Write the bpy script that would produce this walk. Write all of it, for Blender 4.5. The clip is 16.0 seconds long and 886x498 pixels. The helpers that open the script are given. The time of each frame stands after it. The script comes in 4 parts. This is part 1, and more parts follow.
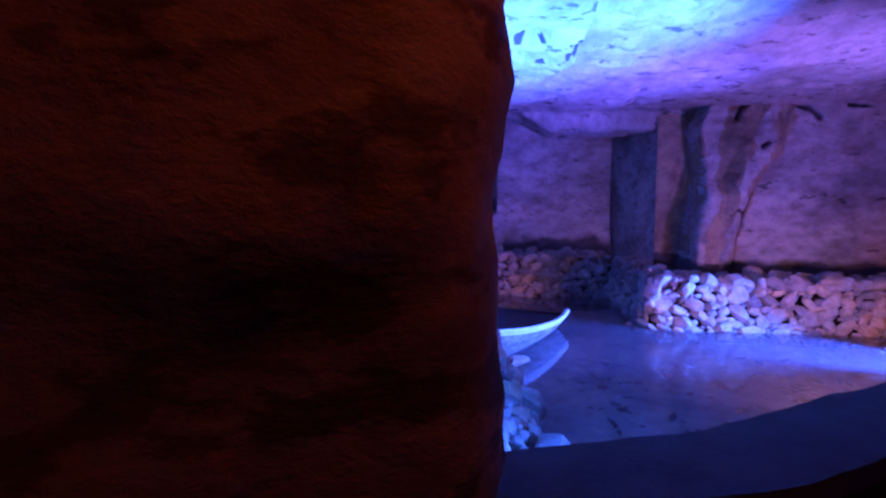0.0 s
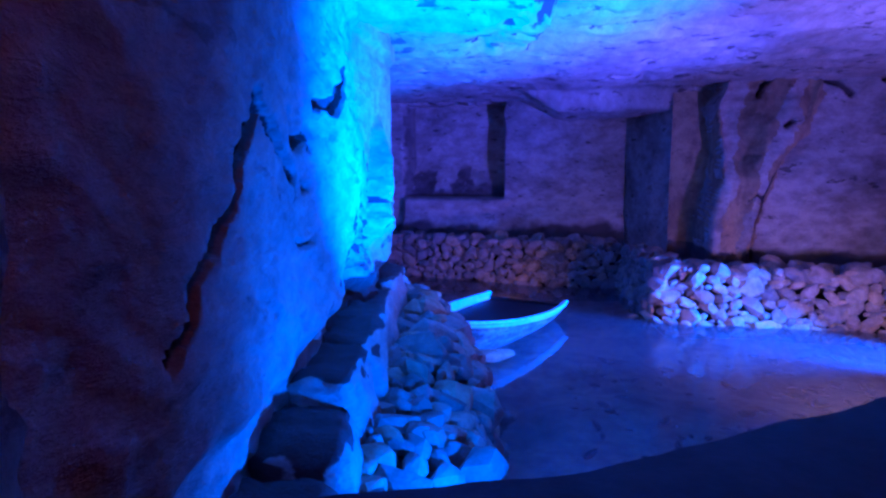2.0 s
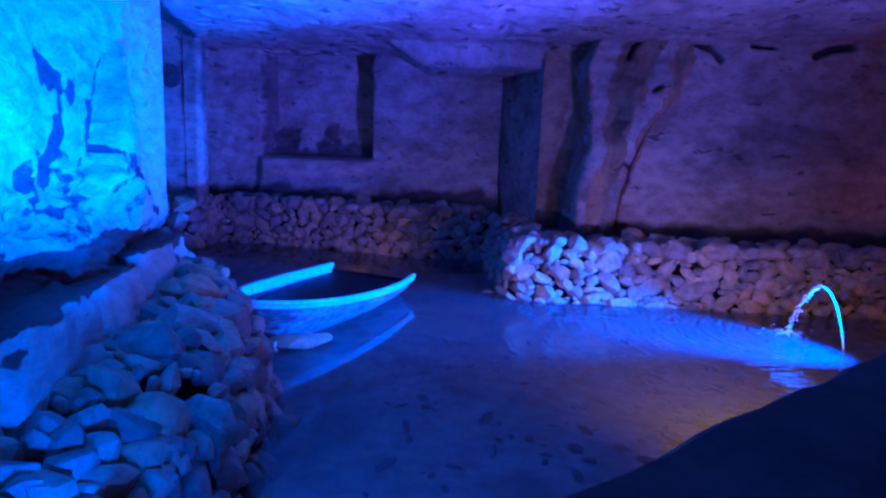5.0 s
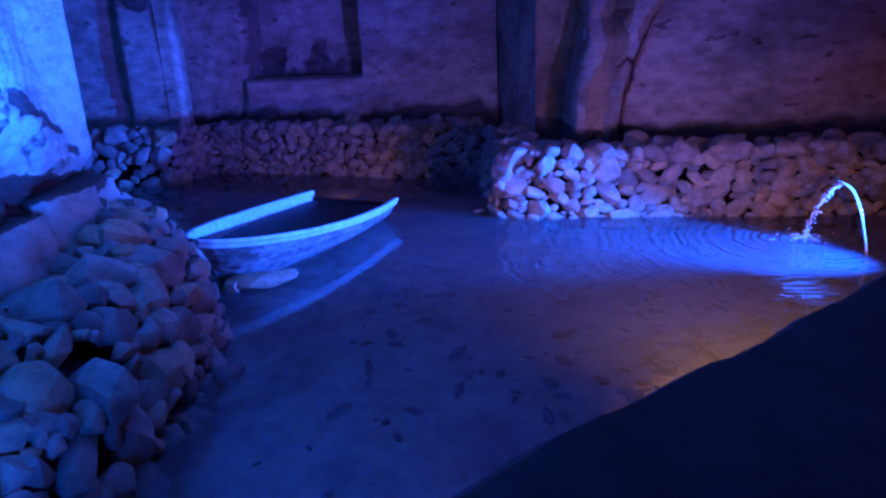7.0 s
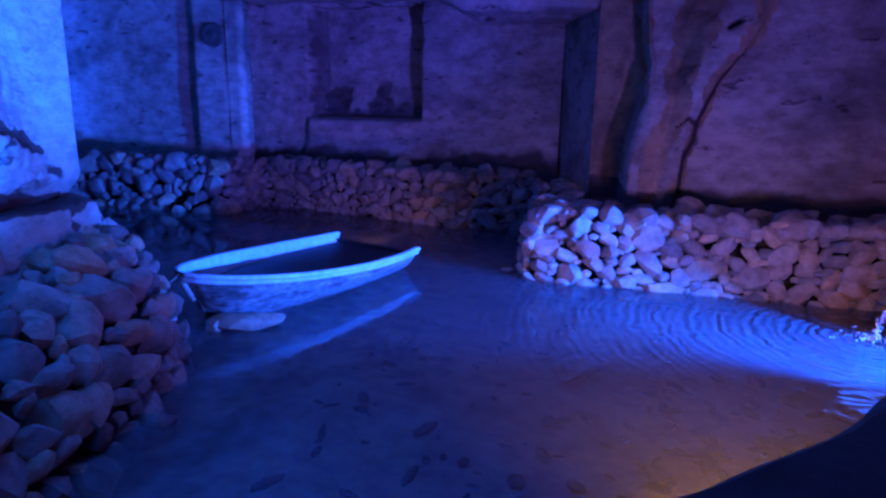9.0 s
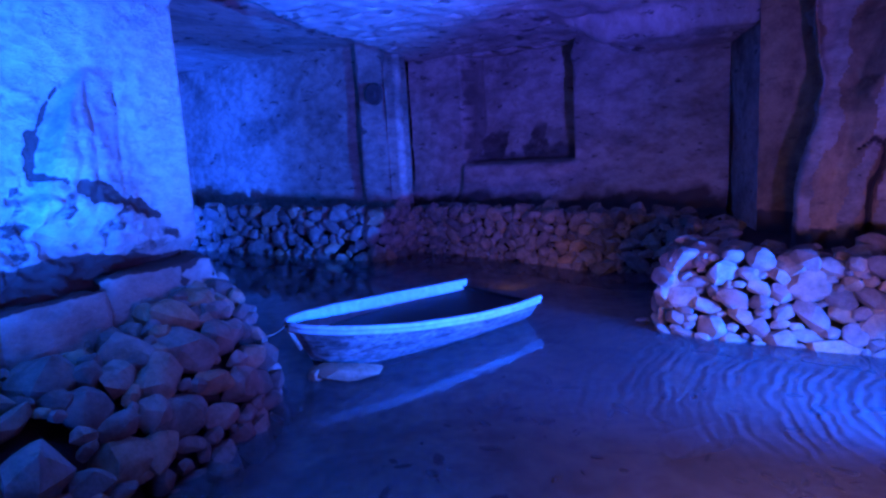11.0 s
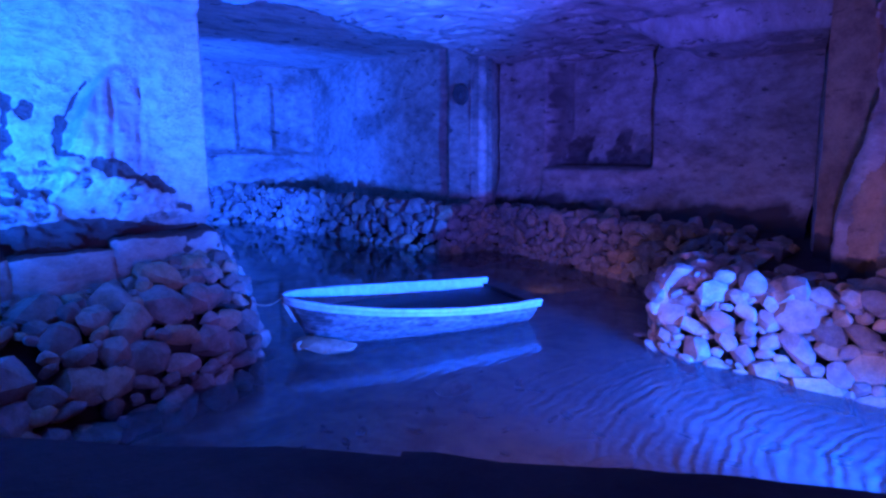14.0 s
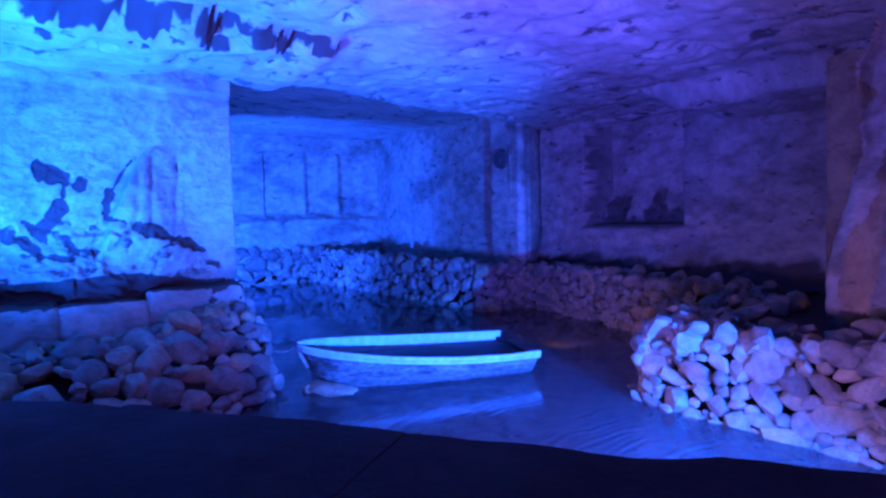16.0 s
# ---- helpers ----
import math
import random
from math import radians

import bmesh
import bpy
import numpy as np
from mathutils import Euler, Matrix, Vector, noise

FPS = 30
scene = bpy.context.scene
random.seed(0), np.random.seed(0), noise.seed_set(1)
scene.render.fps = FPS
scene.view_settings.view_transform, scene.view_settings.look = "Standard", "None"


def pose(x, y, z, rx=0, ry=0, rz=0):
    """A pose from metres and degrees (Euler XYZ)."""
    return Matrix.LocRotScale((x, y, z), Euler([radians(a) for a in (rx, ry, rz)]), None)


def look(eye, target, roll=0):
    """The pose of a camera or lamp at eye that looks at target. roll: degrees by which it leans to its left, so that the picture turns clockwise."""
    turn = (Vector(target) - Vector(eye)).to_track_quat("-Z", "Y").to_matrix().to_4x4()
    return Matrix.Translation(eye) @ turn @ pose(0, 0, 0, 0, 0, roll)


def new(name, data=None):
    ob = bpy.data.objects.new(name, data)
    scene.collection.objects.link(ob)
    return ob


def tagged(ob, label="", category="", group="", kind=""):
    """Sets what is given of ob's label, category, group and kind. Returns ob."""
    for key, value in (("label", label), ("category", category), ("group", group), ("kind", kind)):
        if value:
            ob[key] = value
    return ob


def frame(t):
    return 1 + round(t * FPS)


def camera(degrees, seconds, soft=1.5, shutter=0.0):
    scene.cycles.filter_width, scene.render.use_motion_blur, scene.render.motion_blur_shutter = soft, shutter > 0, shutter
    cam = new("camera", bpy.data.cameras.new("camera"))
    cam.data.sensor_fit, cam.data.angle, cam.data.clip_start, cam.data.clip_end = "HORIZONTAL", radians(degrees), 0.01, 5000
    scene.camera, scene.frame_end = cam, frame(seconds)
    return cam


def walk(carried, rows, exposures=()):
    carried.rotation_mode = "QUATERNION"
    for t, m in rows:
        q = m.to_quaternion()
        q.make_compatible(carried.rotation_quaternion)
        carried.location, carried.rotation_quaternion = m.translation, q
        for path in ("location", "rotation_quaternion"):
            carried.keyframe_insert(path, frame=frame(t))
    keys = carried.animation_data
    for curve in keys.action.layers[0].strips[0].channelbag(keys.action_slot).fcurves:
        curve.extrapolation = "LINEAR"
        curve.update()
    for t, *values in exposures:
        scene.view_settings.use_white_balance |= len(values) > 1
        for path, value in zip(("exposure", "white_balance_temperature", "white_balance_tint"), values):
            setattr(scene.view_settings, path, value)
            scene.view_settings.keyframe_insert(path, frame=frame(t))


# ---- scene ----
cam = camera(70.3, 16.0, soft=2.4)
PATH = [
    (0, (-2.812, -2.666, 2.107), (-3.069, -0.693, 1.904), -0.1),
    (0.5, (-2.681, -2.491, 2.065), (-3.046, -0.54, 1.823), -0.8),
    (1, (-2.531, -2.335, 2.066), (-2.948, -0.392, 1.841), 0.1),
    (1.5, (-2.433, -2.176, 2.019), (-2.836, -0.23, 1.787), -0.1),
    (2, (-2.299, -2.059, 2.024), (-2.658, -0.106, 1.782), 0.0),
    (2.5, (-2.176, -1.858, 2.018), (-2.425, 0.103, 1.714), -0.3),
    (3, (-2.062, -1.676, 1.997), (-2.268, 0.282, 1.644), 0.0),
    (3.5, (-1.919, -1.509, 1.975), (-2.115, 0.457, 1.666), 1.1),
    (4, (-1.792, -1.327, 1.97), (-2.024, 0.64, 1.691), 1.1),
    (4.5, (-1.651, -1.139, 1.991), (-1.769, 0.827, 1.644), 1.5),
    (4.7, (-1.584, -1.068, 1.956), (-1.667, 0.901, 1.612), 2.4),
    (6.8, (-1.002, -0.476, 1.926), (-1.152, 1.436, 1.357), -3.1),
    (7, (-0.95, -0.406, 1.898), (-1.138, 1.49, 1.291), -2.3),
    (7.5, (-0.756, -0.261, 1.903), (-1.054, 1.626, 1.31), 0.2),
    (8, (-0.623, -0.095, 1.914), (-0.896, 1.829, 1.439), -1.1),
    (8.5, (-0.477, 0.042, 1.879), (-0.836, 1.956, 1.422), 0.1),
    (8.7, (-0.409, 0.098, 1.854), (-0.814, 2.002, 1.394), 0.5),
    (10.8, (0.354, 0.722, 1.847), (-0.606, 2.437, 1.48), -2.0),
    (11, (0.405, 0.783, 1.86), (-0.655, 2.448, 1.535), -3.4),
    (11.5, (0.62, 0.976, 1.803), (-0.635, 2.488, 1.432), -4.2),
    (12, (0.804, 1.084, 1.839), (-0.518, 2.538, 1.466), -2.5),
    (12.5, (1.012, 1.145, 1.82), (-0.384, 2.538, 1.492), -1.2),
    (13, (1.307, 1.256, 1.817), (-0.164, 2.558, 1.441), 0.2),
    (13.5, (1.519, 1.347, 1.813), (0.078, 2.683, 1.441), 1.7),
    (14, (1.778, 1.527, 1.804), (0.34, 2.882, 1.495), -0.5),
    (14.5, (2.018, 1.645, 1.77), (0.623, 3.043, 1.451), -1.5),
    (15, (2.247, 1.759, 1.767), (0.8, 3.113, 1.49), -1.8),
    (15.5, (2.485, 1.829, 1.759), (0.986, 3.137, 1.562), -0.3),
    (16, (2.756, 1.904, 1.764), (1.125, 3.057, 1.657), -1.5),
]
EXPOSURES = [(0, 0.85, 8400, 30), (1.0, 0.78, 7000, 16), (2.2, 0.42, 5700, 4), (4.0, 0.3, 5300, -7), (7.0, -0.05, 6600, 10), (11.5, -0.2, 6500, 10), (13.5, 0.03, 6500, 10), (16, 0.1, 6500, 10)]
walk(cam, [(t, look(e, g, r)) for t, e, g, r in PATH], EXPOSURES)

# ---- light ----
world = bpy.data.worlds.new("world")
scene.world = world
world.use_nodes = True
world.node_tree.nodes["Background"].inputs[0].default_value = (0.002, 0.002, 0.004, 1)
world.node_tree.nodes["Background"].inputs[1].default_value = 0.1

BLUE = (0.008, 0.072, 1.0)
CYAN = (0.004, 0.086, 1.0)


def spot(name, eye, target, power, colour, angle, blend, size):
    data = bpy.data.lights.new(name, "SPOT")
    data.energy, data.color, data.spot_size, data.spot_blend, data.shadow_soft_size = power, colour, radians(angle), blend, size
    ob = new(name, data)
    ob.matrix_world = look(eye, target)
    return ob


def bulb(name, eye, power, colour, size):
    data = bpy.data.lights.new(name, "POINT")
    data.energy, data.color, data.shadow_soft_size = power, colour, size
    ob = new(name, data)
    ob.location = eye
    return ob


spot("blue_pillar_light", (-1.5, 1.1, 0.45), (-3.5, 3.1, 3.85), 8300, CYAN, 82, 0.7, 0.04)
spot("blue_heap_light", (-2.12, 0.2, 0.75), (-3.2, 0.75, 1.25), 330, CYAN, 132, 0.9, 0.03)
spot("blue_pond_light", (3.7, 4.75, 0.7), (-2.6, 6.05, 1.1), 20500, CYAN, 45, 0.75, 0.05)
spot("blue_jet_light", (3.0, 4.4, 1.0), (1.3, 5.45, -0.05), 10000, CYAN, 42, 0.8, 0.03)
# unseen fill, added to brighten the ceiling; no known lamp stands here
spot("blue_ceiling_fill", (1.6, 3.1, 0.55), (-3.9, 7.6, 3.45), 4200, (0.05, 0.06, 1.0), 62, 0.9, 0.05)
spot("blue_chamber_light", (-9.5, 4.8, 0.5), (-14.3, 8.6, 1.9), 8500, BLUE, 110, 0.9, 0.08)
spot("violet_pond_light", (1.55, 2.85, 0.82), (-2.4, 7.5, 3.6), 940, (0.165, 0.108, 1.0), 130, 0.9, 0.04)
spot("warm_pond_light", (0.9, 2.3, 1.05), (0.85, 4.0, -0.4), 330, (1.0, 0.42, 0.09), 112, 0.95, 0.05)
spot("warm_rubble_light", (-3.0, 7.6, 0.22), (-3.9, 9.7, 0.1), 16, (1.0, 0.4, 0.1), 100, 0.8, 0.02)
# added spot without a known source, warms the end stones of the wall
spot("warm_end_fill", (-1.2, 6.0, 0.15), (-0.55, 6.9, 0.3), 4, (1.0, 0.42, 0.12), 60, 0.9, 0.02)
bulb("red_corner_light", (5.6, 6.0, 0.7), 22, (1.0, 0.2, 0.12), 0.08)
bulb("red_walkway_light", (-2.45, -2.1, 3.0), 3.0, (1.0, 0.16, 0.065), 0.05)


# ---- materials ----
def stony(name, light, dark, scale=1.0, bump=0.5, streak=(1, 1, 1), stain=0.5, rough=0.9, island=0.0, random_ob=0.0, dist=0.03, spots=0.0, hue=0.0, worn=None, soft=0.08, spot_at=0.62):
    """Rock: two tones by noise at two scales, dark stains, spots that also paint the shade of pits, fine relief."""
    m = bpy.data.materials.new(name)
    m.use_nodes = True
    t = m.node_tree
    n, ln = t.nodes, t.links
    b = n["Principled BSDF"]
    b.inputs["Roughness"].default_value = rough
    geo = n.new("ShaderNodeNewGeometry")
    mp = n.new("ShaderNodeMapping")
    mp.inputs["Scale"].default_value = (streak[0] * scale, streak[1] * scale, streak[2] * scale)
    ln.new(geo.outputs["Position"], mp.inputs[0])

    def noise_node(sc, detail, rou=0.6):
        q = n.new("ShaderNodeTexNoise")
        q.inputs["Scale"].default_value, q.inputs["Detail"].default_value, q.inputs["Roughness"].default_value = sc, detail, rou
        ln.new(mp.outputs[0], q.inputs["Vector"])
        return q

    def ramp(src, a, c, lo=0.0, hi=1.0):
        q = n.new("ShaderNodeMapRange")
        q.inputs[1].default_value, q.inputs[2].default_value, q.inputs[3].default_value, q.inputs[4].default_value = a, c, lo, hi
        ln.new(src, q.inputs[0])
        return q.outputs[0]

    big, mid, fine = noise_node(0.9, 4), noise_node(5.0, 8, 0.65), noise_node(38.0, 4, 0.7)
    mix = n.new("ShaderNodeMix")
    mix.data_type = "RGBA"
    mix.inputs[6].default_value, mix.inputs[7].default_value = (*dark, 1), (*light, 1)
    ln.new(ramp(mid.outputs[0], 0.34, 0.6), mix.inputs[0])
    mul = n.new("ShaderNodeMix")
    mul.data_type, mul.blend_type = "RGBA", "MULTIPLY"
    mul.inputs[0].default_value = 1
    ln.new(mix.outputs[2], mul.inputs[6])
    add = n.new("ShaderNodeMath")
    add.operation = "MULTIPLY"
    ln.new(ramp(big.outputs[0], 0.36, 0.52, 1 - stain, 1.0), add.inputs[0])
    ln.new(ramp(fine.outputs[0], 0.3, 0.65, 0.86, 1.06), add.inputs[1])
    last = add.outputs[0]
    if random_ob or island:
        inf = n.new("ShaderNodeObjectInfo") if random_ob else geo
        o = inf.outputs["Random" if random_ob else "Random Per Island"]
        k = n.new("ShaderNodeMath")
        k.operation = "MULTIPLY"
        ln.new(last, k.inputs[0])
        ln.new(ramp(o, 0, 1, 1 - max(random_ob, island), 1.15), k.inputs[1])
        last = k.outputs[0]
    # dark noise spots: stains, and on the ceiling the painted shade of pits
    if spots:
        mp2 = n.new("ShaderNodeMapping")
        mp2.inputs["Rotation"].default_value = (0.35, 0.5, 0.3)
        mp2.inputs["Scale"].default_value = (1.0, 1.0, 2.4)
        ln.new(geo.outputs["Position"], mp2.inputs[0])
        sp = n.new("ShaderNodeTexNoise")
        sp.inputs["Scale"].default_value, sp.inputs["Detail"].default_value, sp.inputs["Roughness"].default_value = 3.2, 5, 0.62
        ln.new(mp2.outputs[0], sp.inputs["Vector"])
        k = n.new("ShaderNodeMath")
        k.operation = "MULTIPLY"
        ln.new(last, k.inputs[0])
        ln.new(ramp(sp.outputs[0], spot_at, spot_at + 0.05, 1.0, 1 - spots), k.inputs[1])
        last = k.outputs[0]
    ln.new(last, mul.inputs[7])
    out = mul.outputs[2]
    # darker rock where marked: breaks and stains, and shade painted into the colour
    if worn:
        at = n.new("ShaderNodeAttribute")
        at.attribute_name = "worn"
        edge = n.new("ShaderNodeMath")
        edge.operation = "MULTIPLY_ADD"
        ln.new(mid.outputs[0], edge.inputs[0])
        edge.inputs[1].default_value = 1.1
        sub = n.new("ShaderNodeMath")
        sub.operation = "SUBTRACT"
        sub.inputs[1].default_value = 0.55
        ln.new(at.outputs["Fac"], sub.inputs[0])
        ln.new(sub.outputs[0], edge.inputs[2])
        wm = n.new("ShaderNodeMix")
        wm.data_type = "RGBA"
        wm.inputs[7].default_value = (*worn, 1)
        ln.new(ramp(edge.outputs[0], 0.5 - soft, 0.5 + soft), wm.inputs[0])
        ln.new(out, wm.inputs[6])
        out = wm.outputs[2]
    if hue:
        inf2 = n.new("ShaderNodeObjectInfo")
        hs = n.new("ShaderNodeMix")
        hs.data_type, hs.blend_type = "RGBA", "MULTIPLY"
        hs.inputs[7].default_value = (1.0, 0.78, 0.5, 1)
        ln.new(ramp(inf2.outputs["Random"], 0.55, 1.0, 0.0, hue), hs.inputs[0])
        ln.new(out, hs.inputs[6])
        out = hs.outputs[2]
    ln.new(out, b.inputs["Base Color"])
    bm1, bm2 = n.new("ShaderNodeBump"), n.new("ShaderNodeBump")
    bm1.inputs["Strength"].default_value, bm1.inputs["Distance"].default_value = bump, dist
    bm2.inputs["Strength"].default_value, bm2.inputs["Distance"].default_value = bump, dist * 0.12
    ln.new(mid.outputs[0], bm1.inputs["Height"])
    ln.new(fine.outputs[0], bm2.inputs["Height"])
    ln.new(bm1.outputs[0], bm2.inputs["Normal"])
    ln.new(bm2.outputs[0], b.inputs["Normal"])
    return m


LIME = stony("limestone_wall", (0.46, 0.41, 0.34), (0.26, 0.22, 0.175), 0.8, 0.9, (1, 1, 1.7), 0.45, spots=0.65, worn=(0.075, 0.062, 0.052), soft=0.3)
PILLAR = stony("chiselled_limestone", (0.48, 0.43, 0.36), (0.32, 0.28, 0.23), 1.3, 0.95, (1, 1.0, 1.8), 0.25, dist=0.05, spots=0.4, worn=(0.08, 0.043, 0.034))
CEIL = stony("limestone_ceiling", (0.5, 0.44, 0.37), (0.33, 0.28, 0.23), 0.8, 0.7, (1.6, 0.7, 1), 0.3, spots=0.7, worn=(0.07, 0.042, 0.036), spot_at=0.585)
NEAR = stony("sooty_rock", (0.34, 0.27, 0.21), (0.17, 0.125, 0.1), 0.7, 0.7, (1, 1, 1.6), 0.75, spots=0.6, spot_at=0.55)
ROOT = stony("ochre_limestone", (0.4, 0.28, 0.16), (0.2, 0.13, 0.08), 0.9, 0.7, (1.0, 1.0, 1.0), 0.35, spots=0.35, worn=(0.05, 0.042, 0.036))
STONE = stony("field_stone", (0.37, 0.32, 0.27), (0.2, 0.165, 0.125), 1.6, 0.6, (1, 1, 1), 0.3, random_ob=0.5, dist=0.03, hue=0.8)
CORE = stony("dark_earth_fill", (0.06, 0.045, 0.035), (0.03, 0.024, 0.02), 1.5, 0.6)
CAP = stony("worn_parapet_stone", (0.055, 0.046, 0.042), (0.03, 0.026, 0.024), 1.0, 0.4, (1, 1, 1), 0.35)
PAVE = stony("walkway_stone", (0.2, 0.17, 0.15), (0.12, 0.1, 0.09), 1.0, 0.4)
BED = stony("silty_pond_bed", (0.36, 0.28, 0.18), (0.2, 0.15, 0.1), 1.2, 0.5, (1, 1, 1), 0.55)
DEBRIS = stony("wet_dark_pebble", (0.06, 0.05, 0.04), (0.03, 0.025, 0.02), 2.0, 0.3, island=0.5)
PAINT = stony("flaking_pale_paint", (0.44, 0.6, 0.6), (0.32, 0.44, 0.45), 3.0, 0.2, (1, 1, 1), 0.15, rough=0.5, dist=0.004)
HULL = stony("peeling_hull_paint", (0.24, 0.24, 0.23), (0.05, 0.045, 0.04), 2.6, 0.3, (1, 1, 3.0), 0.65, rough=0.6, dist=0.006)
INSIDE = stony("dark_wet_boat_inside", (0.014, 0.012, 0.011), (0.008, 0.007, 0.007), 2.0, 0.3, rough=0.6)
DISC = stony("dark_iron_disc", (0.08, 0.07, 0.065), (0.05, 0.045, 0.04), 3.0, 0.3)
METAL = stony("brass_nozzle", (0.3, 0.24, 0.12), (0.16, 0.12, 0.07), 5.0, 0.1, rough=0.4)
ROPE = stony("old_rope", (0.3, 0.26, 0.2), (0.2, 0.17, 0.13), 8.0, 0.3)
FOAM = bpy.data.materials.new("water_spray")
FOAM.use_nodes = True
FOAM.node_tree.nodes["Principled BSDF"].inputs["Base Color"].default_value = (0.9, 0.93, 0.95, 1)
FOAM.node_tree.nodes["Principled BSDF"].inputs["Roughness"].default_value = 0.15
FOAM.node_tree.nodes["Principled BSDF"].inputs["Transmission Weight"].default_value = 0.35

SPLASH = (1.95, 5.7, 0.0)
JET = (2.29, 5.25, 0.0)


def water_material():
    """Clear shallow water: a mirror by Fresnel over what lies beneath, with rings that run out from the falling jet."""
    m = bpy.data.materials.new("pond_water")
    m.use_nodes = True
    t = m.node_tree
    n, ln = t.nodes, t.links
    n.remove(n["Principled BSDF"])
    geo = n.new("ShaderNodeNewGeometry")

    def math_node(op, a, b=None):
        q = n.new("ShaderNodeMath")
        q.operation = op
        for i, v in enumerate((a, b)):
            if v is None:
                continue
            if isinstance(v, (int, float)):
                q.inputs[i].default_value = v
            else:
                ln.new(v, q.inputs[i])
        return q.outputs[0]

    sub = n.new("ShaderNodeVectorMath")
    sub.operation = "DISTANCE"
    sub.inputs[1].default_value = SPLASH
    warp = n.new("ShaderNodeTexNoise")
    warp.inputs["Scale"].default_value, warp.inputs["Detail"].default_value = 3.0, 4
    ln.new(geo.outputs["Position"], warp.inputs["Vector"])
    ln.new(geo.outputs["Position"], sub.inputs[0])
    d = math_node("ADD", sub.outputs["Value"], math_node("MULTIPLY", warp.outputs[0], 0.22))
    # two trains of rings of different length run together, so that crests come and go
    ring = math_node("ADD", math_node("SINE", math_node("MULTIPLY", d, 72.0)), math_node("MULTIPLY", math_node("SINE", math_node("MULTIPLY", d, 47.0)), 0.6))
    patch = n.new("ShaderNodeTexNoise")
    patch.inputs["Scale"].default_value, patch.inputs["Detail"].default_value = 1.6, 2
    ln.new(geo.outputs["Position"], patch.inputs["Vector"])
    fade = math_node("POWER", 2.718, math_node("MULTIPLY", d, -0.8))
    ring = math_node("MULTIPLY", math_node("MULTIPLY", ring, fade), math_node("MULTIPLY", patch.outputs[0], 1.3))
    chop = n.new("ShaderNodeTexNoise")
    chop.inputs["Scale"].default_value, chop.inputs["Detail"].default_value = 7.0, 3
    ln.new(geo.outputs["Position"], chop.inputs["Vector"])
    h = math_node("ADD", ring, math_node("MULTIPLY", chop.outputs[0], 0.05))
    bump = n.new("ShaderNodeBump")
    bump.inputs["Strength"].default_value, bump.inputs["Distance"].default_value = 1.0, 0.012
    ln.new(h, bump.inputs["Height"])
    fres = n.new("ShaderNodeFresnel")
    fres.inputs[0].default_value = 1.36
    ln.new(bump.outputs[0], fres.inputs["Normal"])
    tr = n.new("ShaderNodeBsdfTransparent")
    tr.inputs[0].default_value = (0.72, 0.78, 0.85, 1)
    murk = n.new("ShaderNodeBsdfDiffuse")
    murk.inputs[0].default_value = (0.3, 0.34, 0.36, 1)
    body = n.new("ShaderNodeMixShader")
    body.inputs[0].default_value = 0.2
    gl = n.new("ShaderNodeBsdfGlossy")
    gl.inputs["Roughness"].default_value = 0.03
    ln.new(bump.outputs[0], gl.inputs["Normal"])
    ln.new(bump.outputs[0], murk.inputs["Normal"])
    ln.new(tr.outputs[0], body.inputs[1])
    ln.new(murk.outputs[0], body.inputs[2])
    mix = n.new("ShaderNodeMixShader")
    ln.new(fres.outputs[0], mix.inputs[0])
    ln.new(body.outputs[0], mix.inputs[1])
    ln.new(gl.outputs[0], mix.inputs[2])
    ln.new(mix.outputs[0], n["Material Output"].inputs[0])
    return m


WATER = water_material()


# ---- building helpers ----
def sm(a, b, v):
    v = min(1.0, max(0.0, (v - a) / (b - a)))
    return v * v * (3 - 2 * v)


def lerp_at(v, pairs):
    """Straight lines between (place, value) pairs."""
    for (a, p), (b, q) in zip(pairs, pairs[1:]):
        if v <= b:
            return p + (q - p) * max(0.0, (v - a) / (b - a))
    return pairs[-1][1]


def fuzz(x, y, z, scale, octaves=4):
    return noise.fractal(Vector((x, y, z)) * scale, 0.9, 2.1, octaves)


def terrace(x, y, z, scale, steps=3.0):
    """Broken, stepped relief from 0 up, as of flaked rock."""
    q = (fuzz(x, y, z, scale) + 1.2) * steps
    return (math.floor(q) + sm(0.75, 1.0, q % 1)) / steps - 1.2


def off_line(a, b, pts):
    """Distance of (a, b) from a broken line."""
    best = 9.0
    for (p0, q0), (p1, q1) in zip(pts, pts[1:]):
        dp, dq = p1 - p0, q1 - q0
        t = min(1, max(0, ((a - p0) * dp + (b - q0) * dq) / (dp * dp + dq * dq)))
        best = min(best, math.hypot(a - p0 - t * dp, b - q0 - t * dq))
    return best


def part(name, bm, mat, parent=None, label="", smooth=False):
    me = bpy.data.meshes.new(name)
    bm.to_mesh(me)
    bm.free()
    me.materials.append(mat)
    if smooth:
        me.polygons.foreach_set("use_smooth", [True] * len(me.polygons))
    ob = new(name, me)
    ob.parent = parent
    if label:
        tagged(ob, label)
    return ob


def wear_and_shade(ob, f):
    """Mark each point of a mesh, 0 to 1, where the rock is broken, stained dark or darkened as shade."""
    at = ob.data.attributes.new("worn", "FLOAT", "POINT")
    at.data.foreach_set("value", [f(v) for v in ob.data.vertices])


def empty(name, place, label, category, group="", kind=""):
    ob = new(name)
    ob.location = place
    return tagged(ob, label, category, group, kind)


def sheet(f, nu, nv):
    """A grid of places f(u, v), u and v from 0 to 1."""
    bm = bmesh.new()
    rows = [[bm.verts.new(f(i / nu, j / nv)) for i in range(nu + 1)] for j in range(nv + 1)]
    for j in range(nv):
        for i in range(nu):
            bm.faces.new((rows[j][i], rows[j][i + 1], rows[j + 1][i + 1], rows[j + 1][i]))
    return bm


